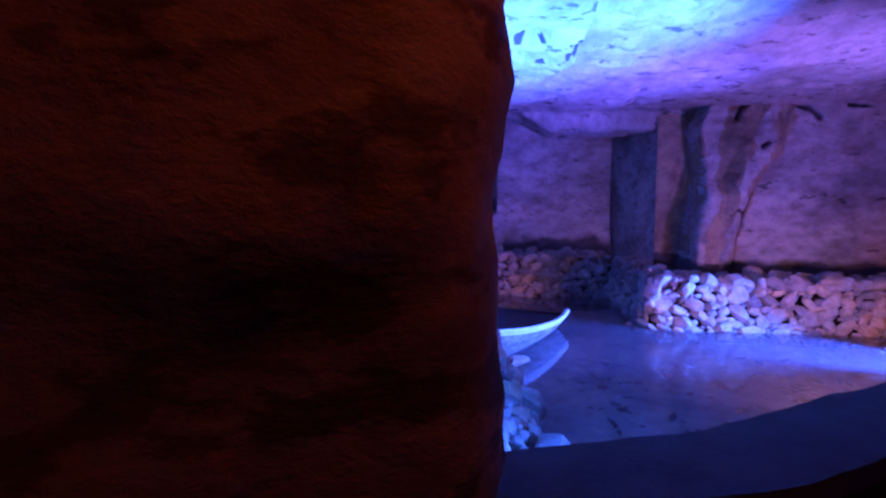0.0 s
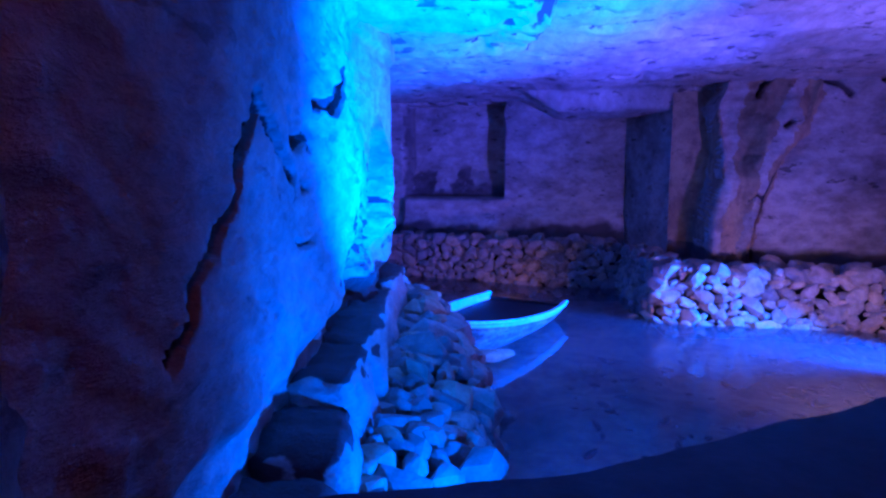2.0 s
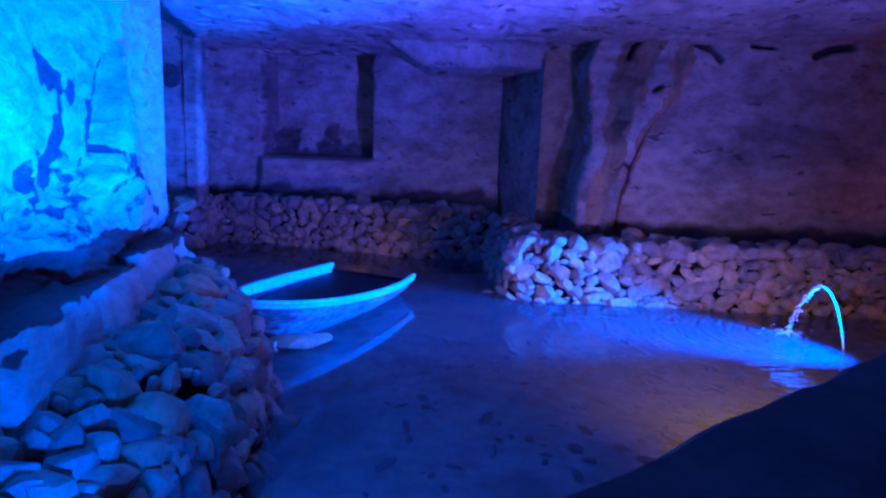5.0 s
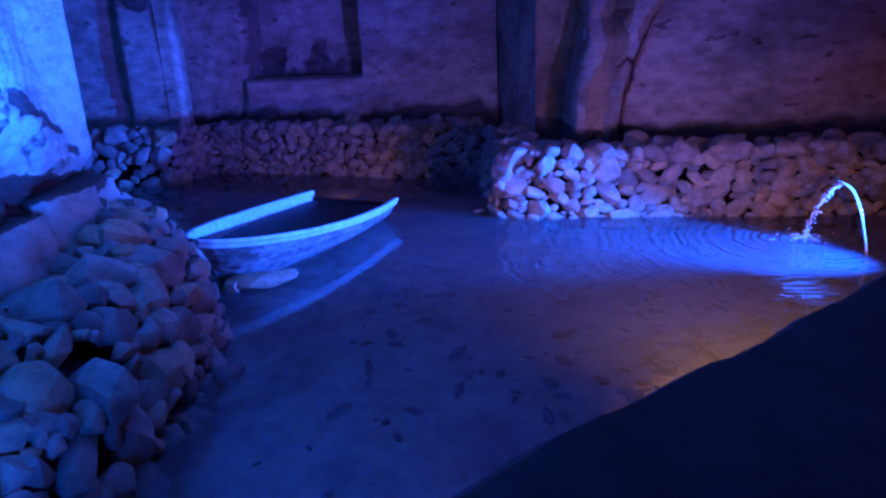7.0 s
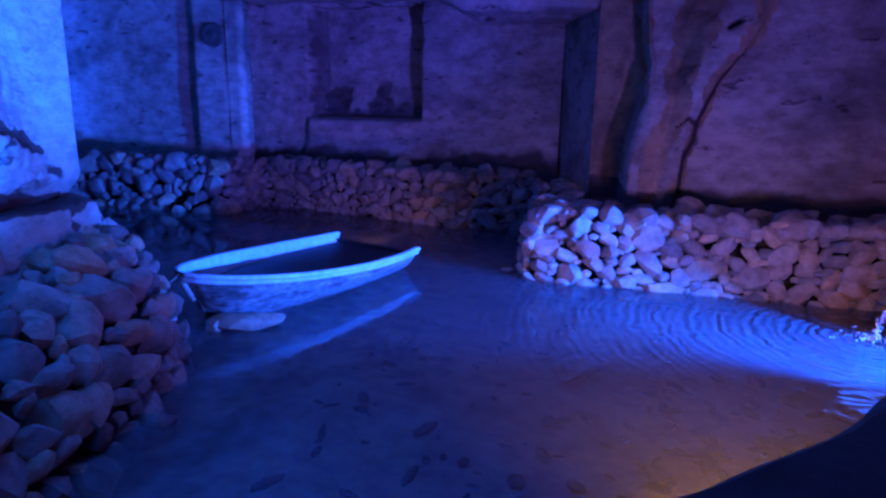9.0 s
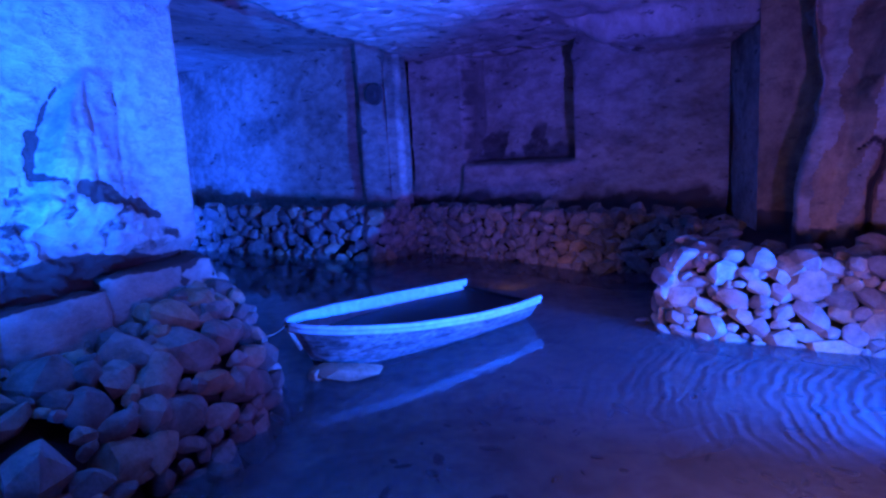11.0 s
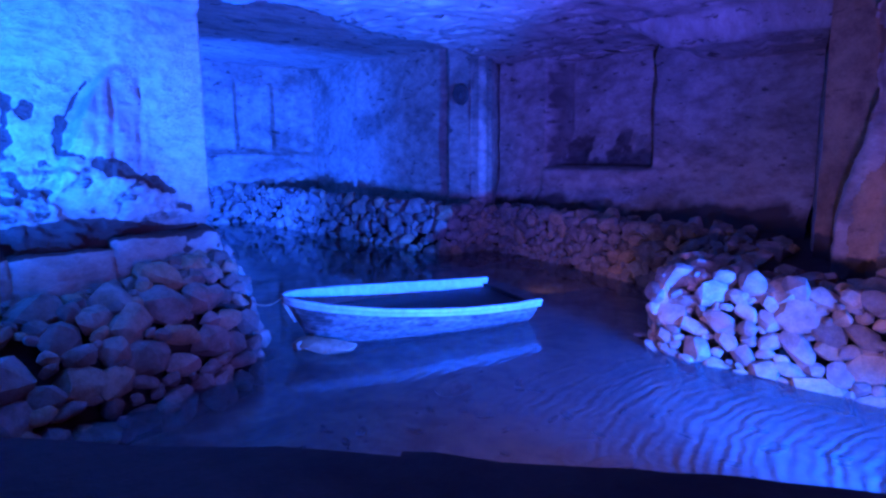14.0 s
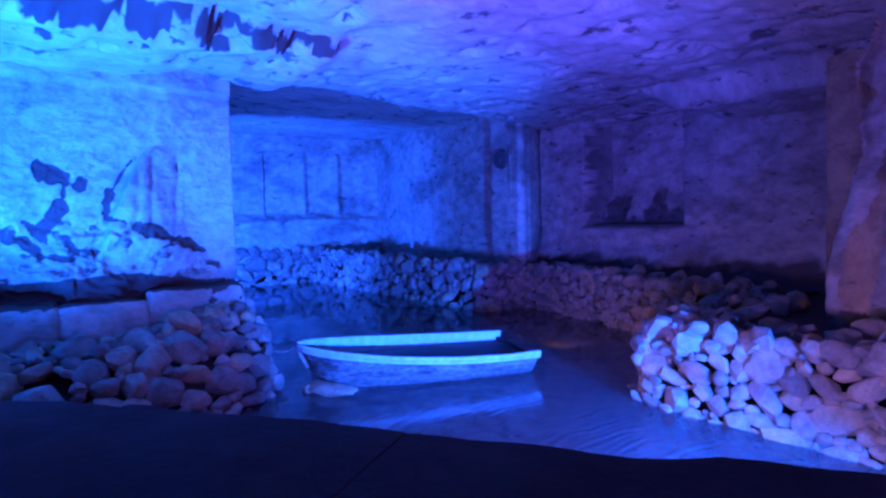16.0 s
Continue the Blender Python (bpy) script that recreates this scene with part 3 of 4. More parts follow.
def build_end_wall():
    """The far end wall with upright sunk panels above a sill."""
    a, b = Vector((-14.6, 5.0)), Vector((-14.3, 11.7))

    def f(u, v):
        p = a.lerp(b, u)
        y, z = p.y, 0.2 + v * 4.2
        q = 0.04 * fuzz(0, y, z, 1.2) + 0.02 * fuzz(2, y, z, 5)
        d = 0.0
        for c0, c1, h in ((6.1, 7.0, 3.55), (7.12, 7.95, 3.62), (8.05, 9.1, 3.66), (9.25, 10.1, 3.66), (10.3, 10.95, 3.66)):
            d = max(d, sm(c0 - 0.03, c0 + 0.03, y) * (1 - sm(c1 - 0.03, c1 + 0.03, y)) * sm(1.85, 1.92, z) * (1 - sm(h - 0.05, h, z)))
        sill = 0.3 * (1 - sm(1.72, 1.8, z + 0.05 * fuzz(0, y, 3, 1.5)))
        return p.x - 0.22 * d + sill + q, y, z

    bm = sheet(f, 130, 80)
    tagged(part("wall_west", bm, LIME, smooth=True), "far limestone wall with tall sunk panels", "wall", kind="structure")


build_end_wall()
rock_wall("wall_chamber_south", [(-3.9, 3.3), (-14.8, 2.6)], 0.0, 4.2, LIME, 0.05, 0.4, 0.5, "plain limestone chamber wall")
rock_wall("wall_chamber_end", [(-14.6, 2.4), (-14.6, 5.2)], 0.0, 4.4, LIME, 0.05, 0.4, 0.5, "plain limestone chamber wall")

plate = empty("round_plate", (-6.86, 10.16, 2.85), "dark round plate fixed to the pale pilaster", "plate")
bm = bmesh.new()
bmesh.ops.create_cone(bm, cap_ends=True, segments=28, radius1=0.2, radius2=0.185, depth=0.05, matrix=pose(0, 0, 0, 90))
part("disc", bm, DISC, plate)
bm = bmesh.new()
bmesh.ops.create_cone(bm, cap_ends=True, segments=16, radius1=0.075, radius2=0.06, depth=0.04, matrix=pose(0, -0.035, 0, 90))
part("boss", bm, DISC, plate)

# ---- pond ----
bm = sheet(lambda u, v: (-20 + 27 * u, -1.4 + 15.6 * v, -0.3 + 0.06 * fuzz(-20 + 27 * u, -1.4 + 15.6 * v, 0, 0.8)), 180, 110)
tagged(part("pond_bed", bm, BED, smooth=True), "silty brown bed of the shallow pond", "ground", kind="structure")
bm = bmesh.new()
bm.faces.new([bm.verts.new(p) for p in ((-20, -1.4, 0), (7, -1.4, 0), (7, 14.2, 0), (-20, 14.2, 0))])
tagged(part("water", bm, WATER), "still clear pond water with rings from the jet", "water", kind="structure")

# ---- walkway and parapet ----
RIM = [(-3.12, -0.9), (-2.3, -0.62), (-1.87, -0.34), (-1.4, 0.0), (-0.63, 0.64), (0.0, 1.16), (0.3, 1.48), (0.56, 1.78), (0.84, 2.03), (1.2, 2.33), (1.88, 2.84), (2.42, 3.23), (3.4, 3.85), (6.3, 5.9)]
WIDE = 0.47
floor_pts = [(x + 0.05, y - 0.15) for x, y in RIM] + [(6.3, -6.3), (-4.0, -6.3), (-3.6, -2.0)]
tagged(part("floor", block(floor_pts, -0.4, 0.4), PAVE), "dark worn stone walkway", "floor", kind="structure")


def rim_at(d):
    for a, b in zip(RIM, RIM[1:]):
        length = math.dist(a, b)
        if d <= length or b == RIM[-1]:
            k = min(1, d / length)
            return a[0] + (b[0] - a[0]) * k, a[1] + (b[1] - a[1]) * k
        d -= length


def build_parapet():
    total = sum(math.dist(a, b) for a, b in zip(RIM, RIM[1:]))
    ob = empty("parapet", (0, 0.6, 0.4), "low dark stone parapet with worn capstones", "parapet")

    def strip(d0, d1, section, steps, seed):
        def f(u, v):
            d = d0 + (d1 - d0) * u
            x, y = rim_at(d)
            ax, ay = rim_at(max(0, d - 0.25))
            bx, by = rim_at(min(total, d + 0.25))
            ln = math.hypot(bx - ax, by - ay)
            nx, ny = (by - ay) / ln, -(bx - ax) / ln
            i = v * (len(section) - 1)
            j = min(int(i), len(section) - 2)
            o = section[j][0] + (section[j + 1][0] - section[j][0]) * (i - j)
            z = section[j][1] + (section[j + 1][1] - section[j][1]) * (i - j)
            end = min(u, 1 - u) * (d1 - d0)
            q = 0.012 * fuzz(x, y, z + seed, 3.0) - 0.003 * (1 - sm(0, 0.02, end))
            o *= 1 + 0.55 * sm(4.2, 6.4, d)
            return x + nx * (o - q - 0.042 + 0.022 * sm(4.2, 5.4, d)), y + ny * (o - q - 0.042 + 0.022 * sm(4.2, 5.4, d)) - 0.6, z + q - 0.4
        bm = sheet(f, steps, (len(section) - 1) * 3)
        edge = [e for e in bm.edges if e.is_boundary]
        bmesh.ops.holes_fill(bm, edges=edge)
        return bm

    part("wall_body", strip(0, total, [(0.05, -0.3), (0.04, 1.13), (WIDE - 0.04, 1.13), (WIDE - 0.03, 0.3), (0.05, -0.3)], 70, 3), CAP, ob, "rough dark parapet masonry", smooth=False)
    d, k = 0.0, 0
    rnd = random.Random(5)
    widths = [1.05, 1.0, 1.1, 1.02, 1.03, 0.75, 1.1, 0.95]
    while d < total - 0.3:
        w = widths[k % len(widths)]
        dz = rnd.uniform(-0.003, 0.003)
        s = [(0.02, 1.12), (0.0, 1.27 + dz), (0.035, 1.3 + dz), (0.2, 1.305 + dz), (WIDE - 0.035, 1.3 + dz), (WIDE, 1.26 + dz), (WIDE - 0.02, 1.12), (0.02, 1.12)]
        part("capstone", strip(max(0, d - 0.001), min(total, d + w) + 0.001, s, 14, k), CAP, ob, smooth=False)
        d += w
        k += 1


build_parapet()

# ---- boat ----
BOW, STERN_NEAR, STERN_FAR = Vector((-3.52, 4.42, 0.5)), Vector((-2.24, 6.56, 0.24)), Vector((-3.22, 7.03, 0.31))


def build_boat():
    stern = (STERN_NEAR + STERN_FAR) / 2
    axis = Vector((stern.x - BOW.x, stern.y - BOW.y, 0))
    length = axis.length
    axis.normalize()
    side = Vector((axis.y, -axis.x, 0))
    boat = empty("rowing_boat", (BOW.x, BOW.y, 0), "small old pale rowing boat with peeling paint, moored and half sunk", "boat")
    turn = Matrix((side.to_3d(), axis.to_3d(), Vector((0, 0, 1)))).transposed().to_4x4()
    boat.matrix_world = Matrix.Translation((BOW.x, BOW.y, 0)) @ turn

    def half(s):
        return lerp_at(s, [(0, 0.02), (0.02, 0.12), (0.06, 0.22), (0.14, 0.35), (0.26, 0.47), (0.4, 0.56), (0.55, 0.61), (0.7, 0.635), (0.85, 0.62), (1, 0.575)])

    def sheer(s):
        return 0.44 - 0.35 * s + 0.175 * s * s

    def tilt(x):
        return -0.02 * x

    def hull(s, v, inset=0.0):
        """v from the keel, 0, to the sheer, 1."""
        w = max(0.004, half(s) - inset)
        top, keel = sheer(s), lerp_at(s, [(0, 0.05), (0.08, -0.12), (0.3, -0.2), (1, -0.16)]) + inset
        bulge = 1 - (1 - v) ** 2.6
        return w * bulge * (0.86 + 0.14 * v), s * length - 0.10 * (1 - s) * (v - 1) * (1 - sm(0, 0.2, s)) * 2, keel + (top - keel) * v

    for sign in (-1, 1):
        def out(u, v):
            x, y, z = hull(u ** 1.7, v)
            # lapped planks
            lap = 0.008 * ((v * 5) % 1)
            return sign * (x + lap), y, z + tilt(sign * x)
        bm = sheet(out, 40, 25)
        if sign < 0:
            bmesh.ops.reverse_faces(bm, faces=bm.faces)
        part("hull_side", bm, HULL, boat, "peeling white and bare planking", smooth=True)

        def inner(u, v):
            x, y, z = hull(u ** 1.7, v, 0.022)
            return sign * x, y, z + tilt(sign * x)
        bm = sheet(inner, 40, 10)
        if sign > 0:
            bmesh.ops.reverse_faces(bm, faces=bm.faces)
        part("lining", bm, PAINT, boat, "faded pale painted inside", smooth=True)
        # rubbing strake and gunwale in one rail
        sec = [(-0.025, -0.005), (-0.025, 0.022), (0.028, 0.024), (0.036, 0.012), (0.036, -0.01), (0.016, -0.016), (0.014, -0.055), (-0.004, -0.06), (-0.025, -0.005)]

        def rail(u, v):
            i = v * (len(sec) - 1)
            j = min(int(i), len(sec) - 2)
            a = sec[j][0] + (sec[j + 1][0] - sec[j][0]) * (i - j)
            h = sec[j][1] + (sec[j + 1][1] - sec[j][1]) * (i - j)
            s = u ** 1.7 * 1.012
            x, y = half(min(1, s)), s * length
            return sign * max(0.0, x + a), y, sheer(s) + h + tilt(sign * x) + 0.004 * noise.noise(Vector((y * 3, v, sign)))
        bm = sheet(rail, 48, 16)
        part("gunwale", bm, PAINT, boat, "pale painted gunwale rail", smooth=True)
    # transom
    bm = bmesh.new()
    cols = []
    for depth in (0.0, -0.035):
        cols.append([[bm.verts.new((sign * hull(1, v)[0], length + depth - 0.004, hull(1, v)[2] - (0.05 if v > 0.99 else 0) + tilt(sign * hull(1, v)[0]))) for sign in (-1, 1)] for v in [i / 10 for i in range(11)]])
    for k, c in enumerate(cols):
        for a, b in zip(c, c[1:]):
            bm.faces.new((a[0], a[1], b[1], b[0]))
    bm.faces.new((cols[0][-1][0], cols[0][-1][1], cols[1][-1][1], cols[1][-1][0]))
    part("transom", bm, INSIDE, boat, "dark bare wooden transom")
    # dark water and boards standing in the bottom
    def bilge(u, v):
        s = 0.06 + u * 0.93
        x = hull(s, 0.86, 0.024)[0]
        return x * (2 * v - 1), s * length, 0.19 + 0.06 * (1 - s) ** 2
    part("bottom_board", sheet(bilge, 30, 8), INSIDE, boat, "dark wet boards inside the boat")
    bm = bmesh.new()
    bmesh.ops.create_cube(bm, size=1, matrix=Matrix.Translation((0, 0.06, 0.3)) @ pose(0, 0, 0, 26) @ Matrix.Diagonal((0.035, 0.05, 0.24, 1)))
    bmesh.ops.bevel(bm, geom=bm.edges[:], offset=0.008, segments=2, affect="EDGES")
    part("stem", bm, ROPE, boat, "worn stem post")
    rope = bpy.data.curves.new("mooring_rope", "CURVE")
    rope.dimensions, rope.bevel_depth, rope.bevel_resolution = "3D", 0.009, 2
    line = rope.splines.new("POLY")
    line.points.add(11)
    for i in range(12):
        k = i / 11
        line.points[i].co = (-0.02 - 0.12 * k, 0.0 - 0.42 * k, 0.44 + 0.14 * k - 0.14 * 4 * k * (1 - k), 1)
    rope.materials.append(ROPE)
    ob = new("mooring_rope", rope)
    ob.parent = boat
    return boat


build_boat()


# ---- jet of water ----
def build_fountain():
    ob = empty("fountain_jet", (JET[0], JET[1], 0), "thin arching jet of water falling back into the pond", "fountain")
    a, b = Vector(JET), Vector(SPLASH)
    rnd = random.Random(3)

    def at(k):
        p = a.lerp(b, k)
        return Vector((p.x - a.x, p.y - a.y, 0.03 + 0.60 * 4 * k * (1 - k) * (1 - 0.12 * k)))
    n = 36

    def tube(u, v):
        k = u * 0.62
        p = at(k)
        r = 0.009 + 0.004 * rnd.random() + 0.006 * u
        ang = 2 * math.pi * v
        return p + Vector((math.cos(ang) * r, math.sin(ang) * r, math.sin(ang) * r * 0.6))
    part("stream", sheet(tube, n, 7), FOAM, ob, "unbroken lit stream of water", smooth=True)
    bm = bmesh.new()
    for i in range(150):
        k = 0.55 + 0.45 * rnd.random()
        p = at(k) + Vector((rnd.gauss(0, 0.014), rnd.gauss(0, 0.014), rnd.gauss(0, 0.016)))
        bmesh.ops.create_icosphere(bm, subdivisions=1, radius=rnd.uniform(0.005, 0.014), matrix=Matrix.Translation(p))
    tagged(part("falling_drops", bm, FOAM, ob, "broken falling drops"), kind="stuff")
    bm = bmesh.new()
    for i in range(130):
        r, ang = abs(rnd.gauss(0, 0.1)), rnd.uniform(0, 6.3)
        p = b - a + Vector((math.cos(ang) * r * 1.4, math.sin(ang) * r, abs(rnd.gauss(0, 0.03)) + 0.004))
        bmesh.ops.create_icosphere(bm, subdivisions=1, radius=rnd.uniform(0.003, 0.01), matrix=Matrix.Translation(p))
    tagged(part("splash", bm, FOAM, ob, "white splash where the jet lands"), kind="stuff")
    bm = bmesh.new()
    bmesh.ops.create_cone(bm, cap_ends=True, segments=16, radius1=0.02, radius2=0.012, depth=0.34, matrix=Matrix.Translation((0, 0, -0.14)))
    part("nozzle", bm, METAL, ob, "small brass nozzle")


build_fountain()


# ---- stones ----
def stone_mesh(i, rnd):
    """An angular field stone about 1 across."""
    bm = bmesh.new()
    sx, sy, sz = rnd.uniform(0.85, 1.15), rnd.uniform(0.7, 1.0), rnd.uniform(0.6, 0.9)
    n = rnd.choice((11, 12, 14, 16))
    for k in range(n):
        z = 1 - 2 * (k + 0.5) / n
        a = k * 2.39996 + rnd.uniform(-0.5, 0.5)
        r = math.sqrt(max(0, 1 - z * z))
        p = Vector((r * math.cos(a), r * math.sin(a), z))
        p /= (abs(p.x) ** 5 + abs(p.y) ** 5 + abs(p.z) ** 5) ** (1 / 5)
        p *= 0.5 * rnd.uniform(0.88, 1.06)
        bm.verts.new((p.x * sx, p.y * sy, p.z * sz))
    out = bmesh.ops.convex_hull(bm, input=bm.verts)
    bmesh.ops.delete(bm, geom=[v for v in bm.verts if not v.link_faces], context="VERTS")
    bmesh.ops.triangulate(bm, faces=bm.faces[:])
    for soft in (0.22, 0.18):
        bmesh.ops.subdivide_edges(bm, edges=bm.edges[:], cuts=1, use_grid_fill=True)
        bmesh.ops.smooth_vert(bm, verts=bm.verts[:], factor=soft, use_axis_x=True, use_axis_y=True, use_axis_z=True)
    for v in bm.verts:
        at = v.co + Vector((i * 3.1, 0, 0))
        v.co *= 1.03 + 0.08 * noise.noise(at * 2.4) + 0.035 * noise.noise(at * 7.0)
    bmesh.ops.recalc_face_normals(bm, faces=bm.faces)
    me = bpy.data.meshes.new("stone")
    bm.to_mesh(me)
    bm.free()
    me.materials.append(STONE)
    me.polygons.foreach_set("use_smooth", [True] * len(me.polygons))
    me.set_sharp_from_angle(angle=radians(27))
    return me


RND = random.Random(11)
SHAPES = [stone_mesh(i, RND) for i in range(26)]


def scatter(width, height, sizes, rnd, ratio=0.7, fill=0.62):
    """Places (u, v, size) packed over a rectangle, the largest first."""
    made = []
    for size, tries in sizes:
        for _ in range(tries):
            u, v = rnd.uniform(0, width), rnd.uniform(0, height)
            s = size * rnd.uniform(0.82, 1.18)
            if all(((u - a) ** 2 + ((v - b) / ratio) ** 2) > (fill * (s + c) * 0.5 * 1.25) ** 2 for a, b, c in made):
                made.append((u, v, s))
    return made


def lay(parent, place, normal, size, rnd, flat=0.75, ratio=0.75):
    """One stone with its flat side along a face of that normal."""
    ob = new("stone", rnd.choice(SHAPES))
    ob.parent = parent
    n = Vector(normal).normalized()
    up = Vector((0, 0, 1)) if abs(n.z) < 0.9 else Vector((0, 1, 0))
    x = up.cross(n).normalized()
    y = n.cross(x)
    m = Matrix((x, n, y)).transposed().to_4x4()
    spin = Euler((rnd.gauss(0, 0.22), rnd.gauss(0, 0.45), rnd.gauss(0, 0.3))).to_matrix().to_4x4()
    k = rnd.uniform(0.84, 1.14)
    ob.matrix_local = Matrix.Translation(Vector(place) - parent.location) @ m @ spin @ Matrix.Diagonal((size * 1.2 * k, size * flat, size * 1.26 * ratio / k, 1))
    return ob


WALL_SIZES = ((0.3, 50), (0.24, 200), (0.185, 600), (0.135, 1500), (0.095, 2200))


def dry_wall(line, height, label, sizes=WALL_SIZES, seed=1, batter=0.12, width=0.7, group=""):
    """A dry stone wall along a line in plan, faced with single stones on its right-hand side and along its top."""
    rnd = random.Random(seed)
    lens = [math.dist(a, b) for a, b in zip(line, line[1:])]
    wall = empty("dry_stone_wall", (line[0][0], line[0][1], 0), label, "stone wall", group)
    for (a, b), length in zip(zip(line, line[1:]), lens):
        tx, ty = (b[0] - a[0]) / length, (b[1] - a[1]) / length
        nx, ny = ty, -tx
        # front
        for u, v, s in scatter(length, height + 0.1, sizes, rnd):
            z = v - 0.1
            top = height + 0.06 * noise.noise(Vector((u * 1.7 + seed, 0, 0)))
            if z > top:
                continue
            o = batter * (height - z) / height - s * 0.12 + rnd.uniform(-0.02, 0.03)
            lay(wall, (a[0] + tx * u + nx * o, a[1] + ty * u + ny * o, z), (nx, ny, 0.12), s, rnd)
        # top
        for u, v, s in scatter(length, width, ((0.3, 30), (0.2, 90), (0.14, 120)), rnd, 0.9, 0.75):
            lay(wall, (a[0] + tx * u - nx * (v + 0.05), a[1] + ty * u - ny * (v + 0.05), height - 0.05 + 0.06 * noise.noise(Vector((u * 2, v * 3, seed)))), (nx * 0.3, ny * 0.3, 1), s, rnd, 0.8, 1.0)
    return wall


def core(name, pts, top, label):
    tagged(part(name, block(pts, -0.4, top), CORE), label, "earth bank", kind="structure")


core("ground_bank_east", [(-0.78, 7.05), (6.4, 6.95), (6.4, 9.2), (-0.3, 9.2), (-0.4, 11.6), (-1.3, 11.6), (-1.3, 9.9), (-0.95, 9.0)], 0.58, "dark earth bank behind the stone wall")
core("ground_bank_north", [(-6.0, 10.45), (-2.3, 9.45), (-1.2, 9.6), (-1.2, 11.6), (-6.2, 11.6)], 0.62, "dark earth bank below the window recess")
core("ground_bank_west", [(-15.0, 9.45), (-6.25, 9.3), (-5.95, 10.3), (-6.4, 11.0), (-15.0, 11.6)], 0.55, "dark earth bank in the far chamber")
dry_wall([(-1.15, 9.5), (-0.92, 6.85)], 0.72, "short end of the rubble stone wall in shade", seed=21, width=0.4, group="rubble stone walls")
dry_wall([(-0.92, 6.8), (2.4, 6.73)], 0.74, "dry laid rubble stone wall along the pond edge", seed=22, group="rubble stone walls")
dry_wall([(2.45, 6.73), (6.3, 6.7)], 0.74, "reddish lit rubble stone wall running into the dark corner", seed=27, group="rubble stone walls")
dry_wall([(-6.15, 10.15), (-4.4, 9.85), (-2.4, 9.25), (-1.25, 9.4)], 0.78, "low brown rubble stone wall below the window", seed=23, width=0.5, group="rubble stone walls")
dry_wall([(-13.9, 9.15), (-6.15, 9.1)], 0.85, "long rubble stone wall in the far chamber", sizes=((0.42, 60), (0.3, 240), (0.22, 600), (0.16, 900)), seed=24, width=0.5, group="rubble stone walls")
dry_wall([(-6.12, 9.12), (-6.1, 10.1)], 0.8, "return end of the far rubble stone wall", seed=25, width=0.3, group="rubble stone walls")
dry_wall([(-14.1, 5.6), (-13.95, 9.6)], 0.95, "rubble stone wall along the far end wall", sizes=((0.42, 60), (0.3, 240), (0.2, 400)), seed=26, width=0.4, group="rubble stone walls")


def build_heap():
    rnd = random.Random(8)
    heap = empty("stone_heap", (-3.1, 2.4, 0), "long heap of rounded field stones piled at the pond edge", "stone heap")
    FOOT = [(-0.7, -2.35), (0.3, -2.42), (1.0, -2.52), (2.0, -2.62), (3.0, -2.76), (3.6, -2.93), (3.95, -3.12), (4.25, -3.5)]
    PROFILE = [(0.0, 0.0, -0.12), (0.3, -0.06, 0.16), (0.62, -0.16, 0.46), (0.85, -0.32, 0.64), (1.1, -0.55, 0.74), (1.6, -1.0, 0.74)]

    def at(y, v):
        x = lerp_at(y, FOOT)
        low = 1 + 0.2 * sm(2.7, 3.6, y) - 0.5 * sm(3.95, 4.2, y)
        dx = lerp_at(v, [(p[0], p[1]) for p in PROFILE])
        z = lerp_at(v, [(p[0], p[2]) for p in PROFILE]) * low
        return Vector((max(x + dx, -3.85), y, z + 0.05 * noise.noise(Vector((y * 1.6, v * 2, 2)))))

    # small stones at both ends, large ones along the middle
    places = []
    for start, run, sizes in ((0.0, 2.3, ((0.25, 60), (0.2, 300), (0.15, 900), (0.11, 1200))),
                              (2.3, 2.0, ((0.4, 60), (0.31, 200), (0.23, 500), (0.17, 800), (0.12, 900))),
                              (4.3, 0.6, ((0.24, 60), (0.19, 200), (0.14, 400)))):
        places += [(start + u, v, s) for u, v, s in scatter(run, 1.6, sizes, rnd, 0.85, 0.6)]
    for u, v, s in places:
        y = u - 0.7
        p = at(y, v)
        du, dv = at(y + 0.05, v) - p, at(y, min(1.6, v + 0.05)) - at(y, v - 0.01)
        n = du.cross(dv)
        if n.x < 0 and n.z < 0:
            n = -n
        n = n.normalized() + Vector((rnd.gauss(0, 0.25), rnd.gauss(0, 0.25), rnd.gauss(0.1, 0.2)))
        p -= n.normalized() * s * 0.18
        lay(heap, p, n, s * 0.97, rnd, 0.9, 0.82)

    def solid(u, v):
        p = at(u * 4.9 - 0.7, v * 1.6)
        return p.x - 0.1 - heap.location.x, p.y - heap.location.y, p.z - 0.12
    # dark sheet just under the stones closes the gaps
    part("fill", sheet(solid, 40, 16), CORE, heap, "dark backing behind the gaps between the stones")


build_heap()


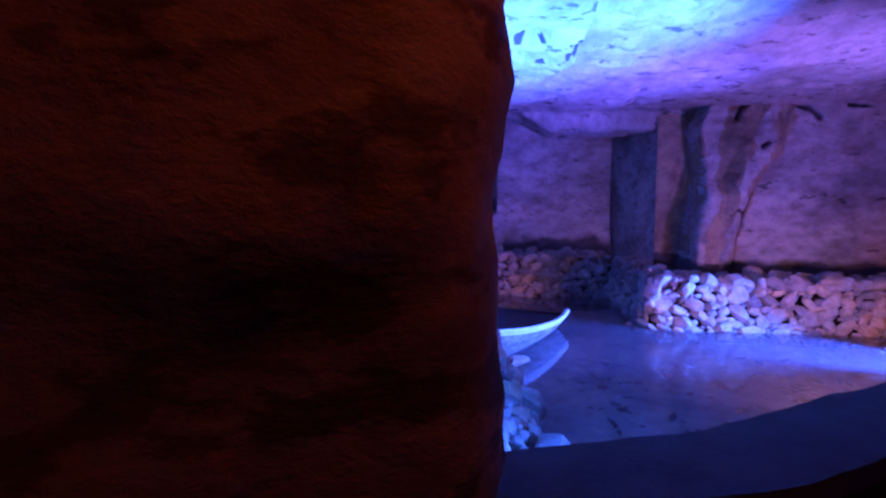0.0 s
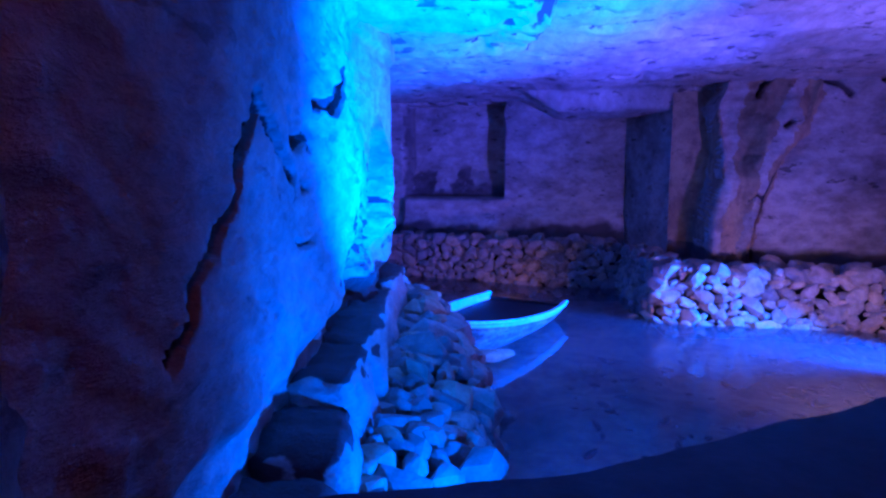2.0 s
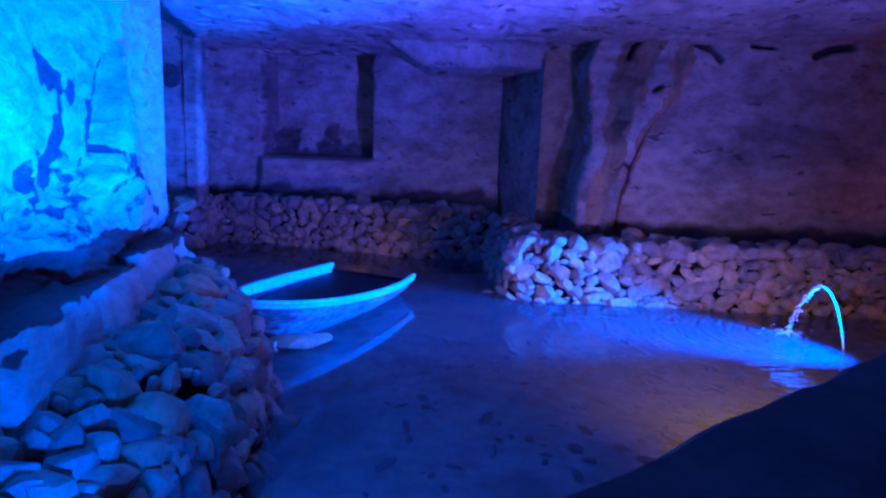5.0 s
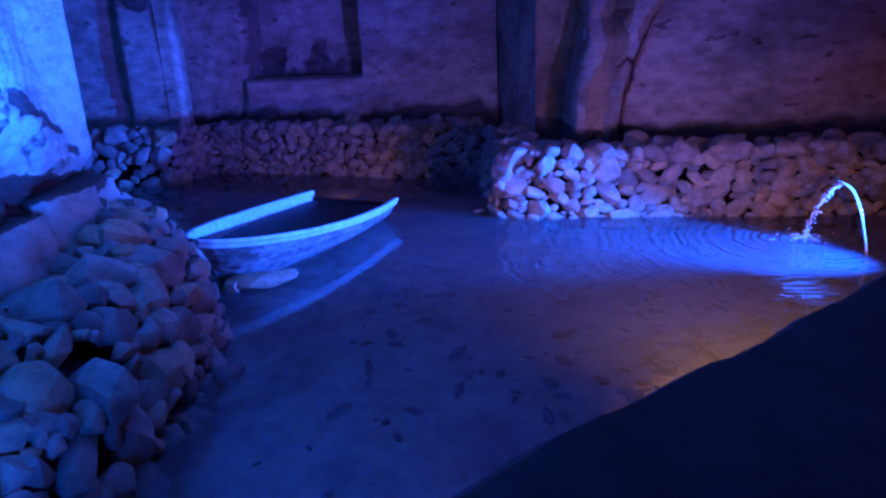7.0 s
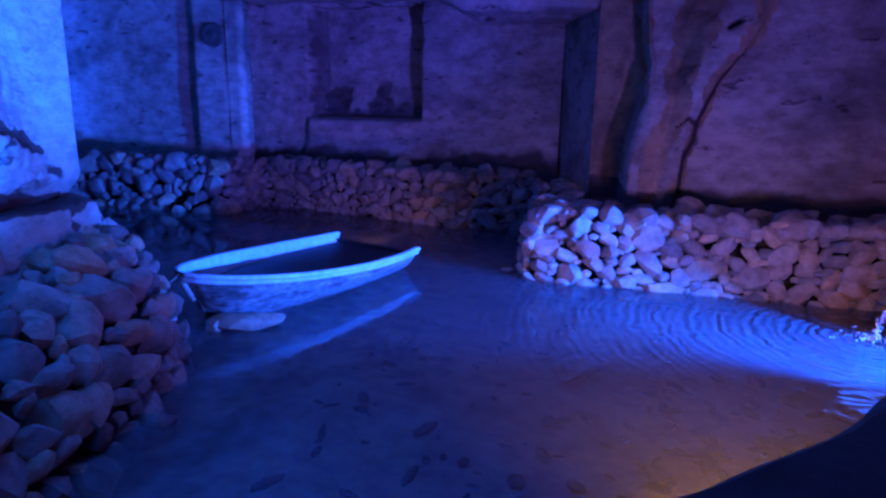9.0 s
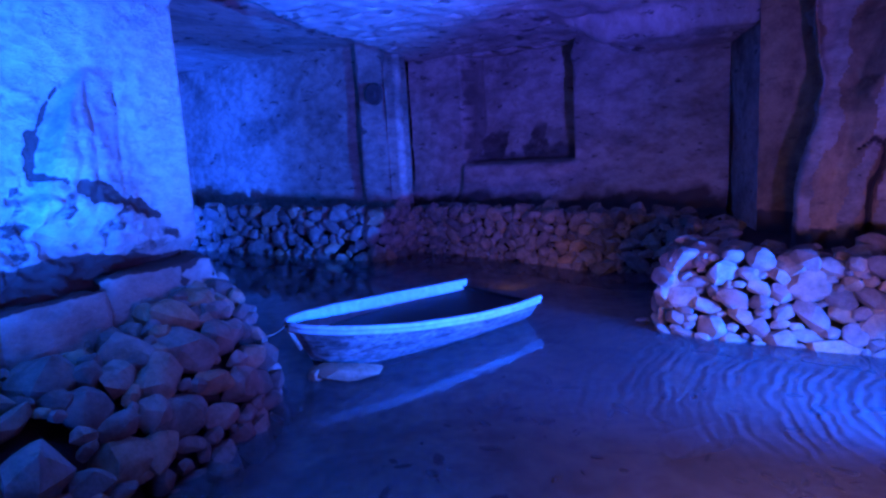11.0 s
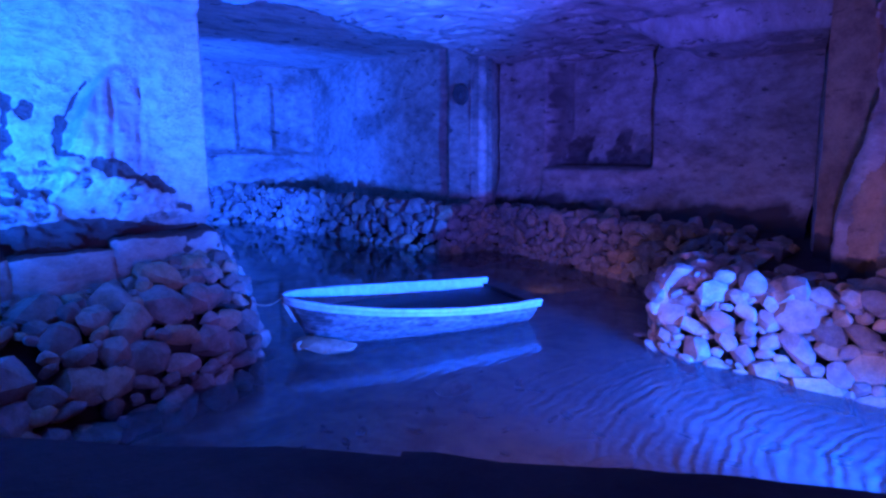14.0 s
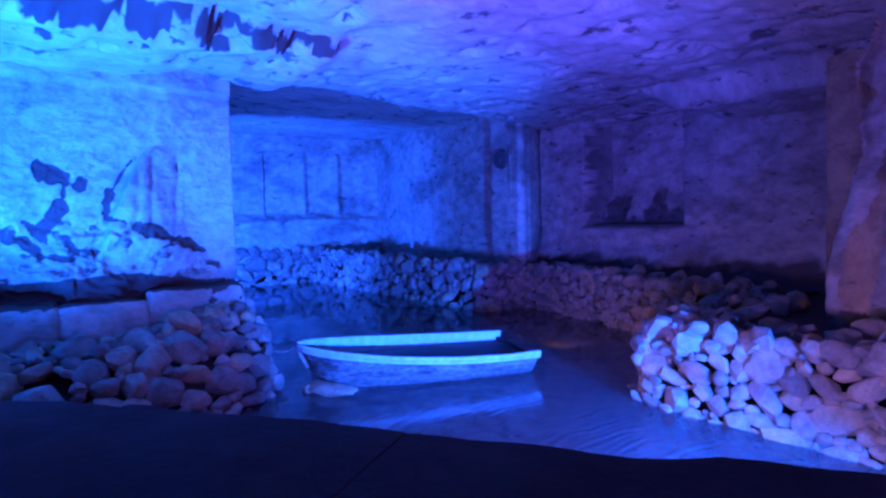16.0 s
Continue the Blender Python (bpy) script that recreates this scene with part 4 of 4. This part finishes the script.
def single_stone(place, size, scale, seed, label, turn=0, group="loose stones in the water"):
    rnd = random.Random(seed)
    me = SHAPES[seed % len(SHAPES)].copy()
    ob = new("stone", me)
    ob.matrix_world = Matrix.Translation(place) @ pose(0, 0, 0, rnd.uniform(-8, 8), rnd.uniform(-8, 8), turn) @ Matrix.Diagonal((size * scale[0], size * scale[1], size * scale[2], 1))
    tagged(ob, label, "stone", group)


single_stone((-3.02, 4.56, 0.05), 0.48, (1.35, 0.65, 0.5), 3, "flat pale stone lying in shallow water by the boat", 25)
single_stone((-3.22, 4.42, 0.03), 0.2, (0.8, 0.7, 0.9), 7, "small ochre stone at the foot of the heap", 50)
single_stone((-2.72, 3.02, -0.02), 0.27, (1.3, 0.8, 0.6), 9, "dark wet stone at the waterline", 10)
single_stone((-1.22, 7.02, -0.01), 0.16, (1.2, 0.8, 0.7), 12, "small bright stone at the waterline", 10)
single_stone((-0.35, 4.9, -0.16), 0.42, (1.4, 0.9, 0.5), 15, "dark drowned stone on the pond bed", 40)
single_stone((-1.9, 5.1, -0.2), 0.3, (1.2, 0.9, 0.5), 18, "dark drowned stone on the pond bed", 80)
single_stone((-2.64, 0.9, 0.56), 0.32, (0.9, 0.9, 1.0), 5, "large pale angular stone set on the heap", 20, "")


def build_debris():
    rnd = random.Random(14)
    bm = bmesh.new()
    for i in range(420):
        x, y = (rnd.uniform(-2.2, 3.0), rnd.uniform(1.6, 6.4)) if i < 200 else (rnd.gauss(1.1, 0.9), rnd.gauss(3.9, 0.7))
        s = rnd.uniform(0.014, 0.05) * (1.35 if rnd.random() < 0.15 else 1)
        m = Matrix.Translation((x, y, -0.3 + 0.06 * fuzz(x, y, 0, 0.8) + s * 0.3)) @ pose(0, 0, 0, 0, 0, rnd.uniform(0, 180)) @ Matrix.Diagonal((s * rnd.uniform(0.9, 3.0), s * rnd.uniform(0.5, 1.0), s * 0.5, 1))
        bmesh.ops.create_icosphere(bm, subdivisions=1, radius=1, matrix=m)
    tagged(part("pond_debris", bm, DEBRIS), "dark pebbles and leaf scraps on the pond bed", "debris", kind="stuff")


build_debris()
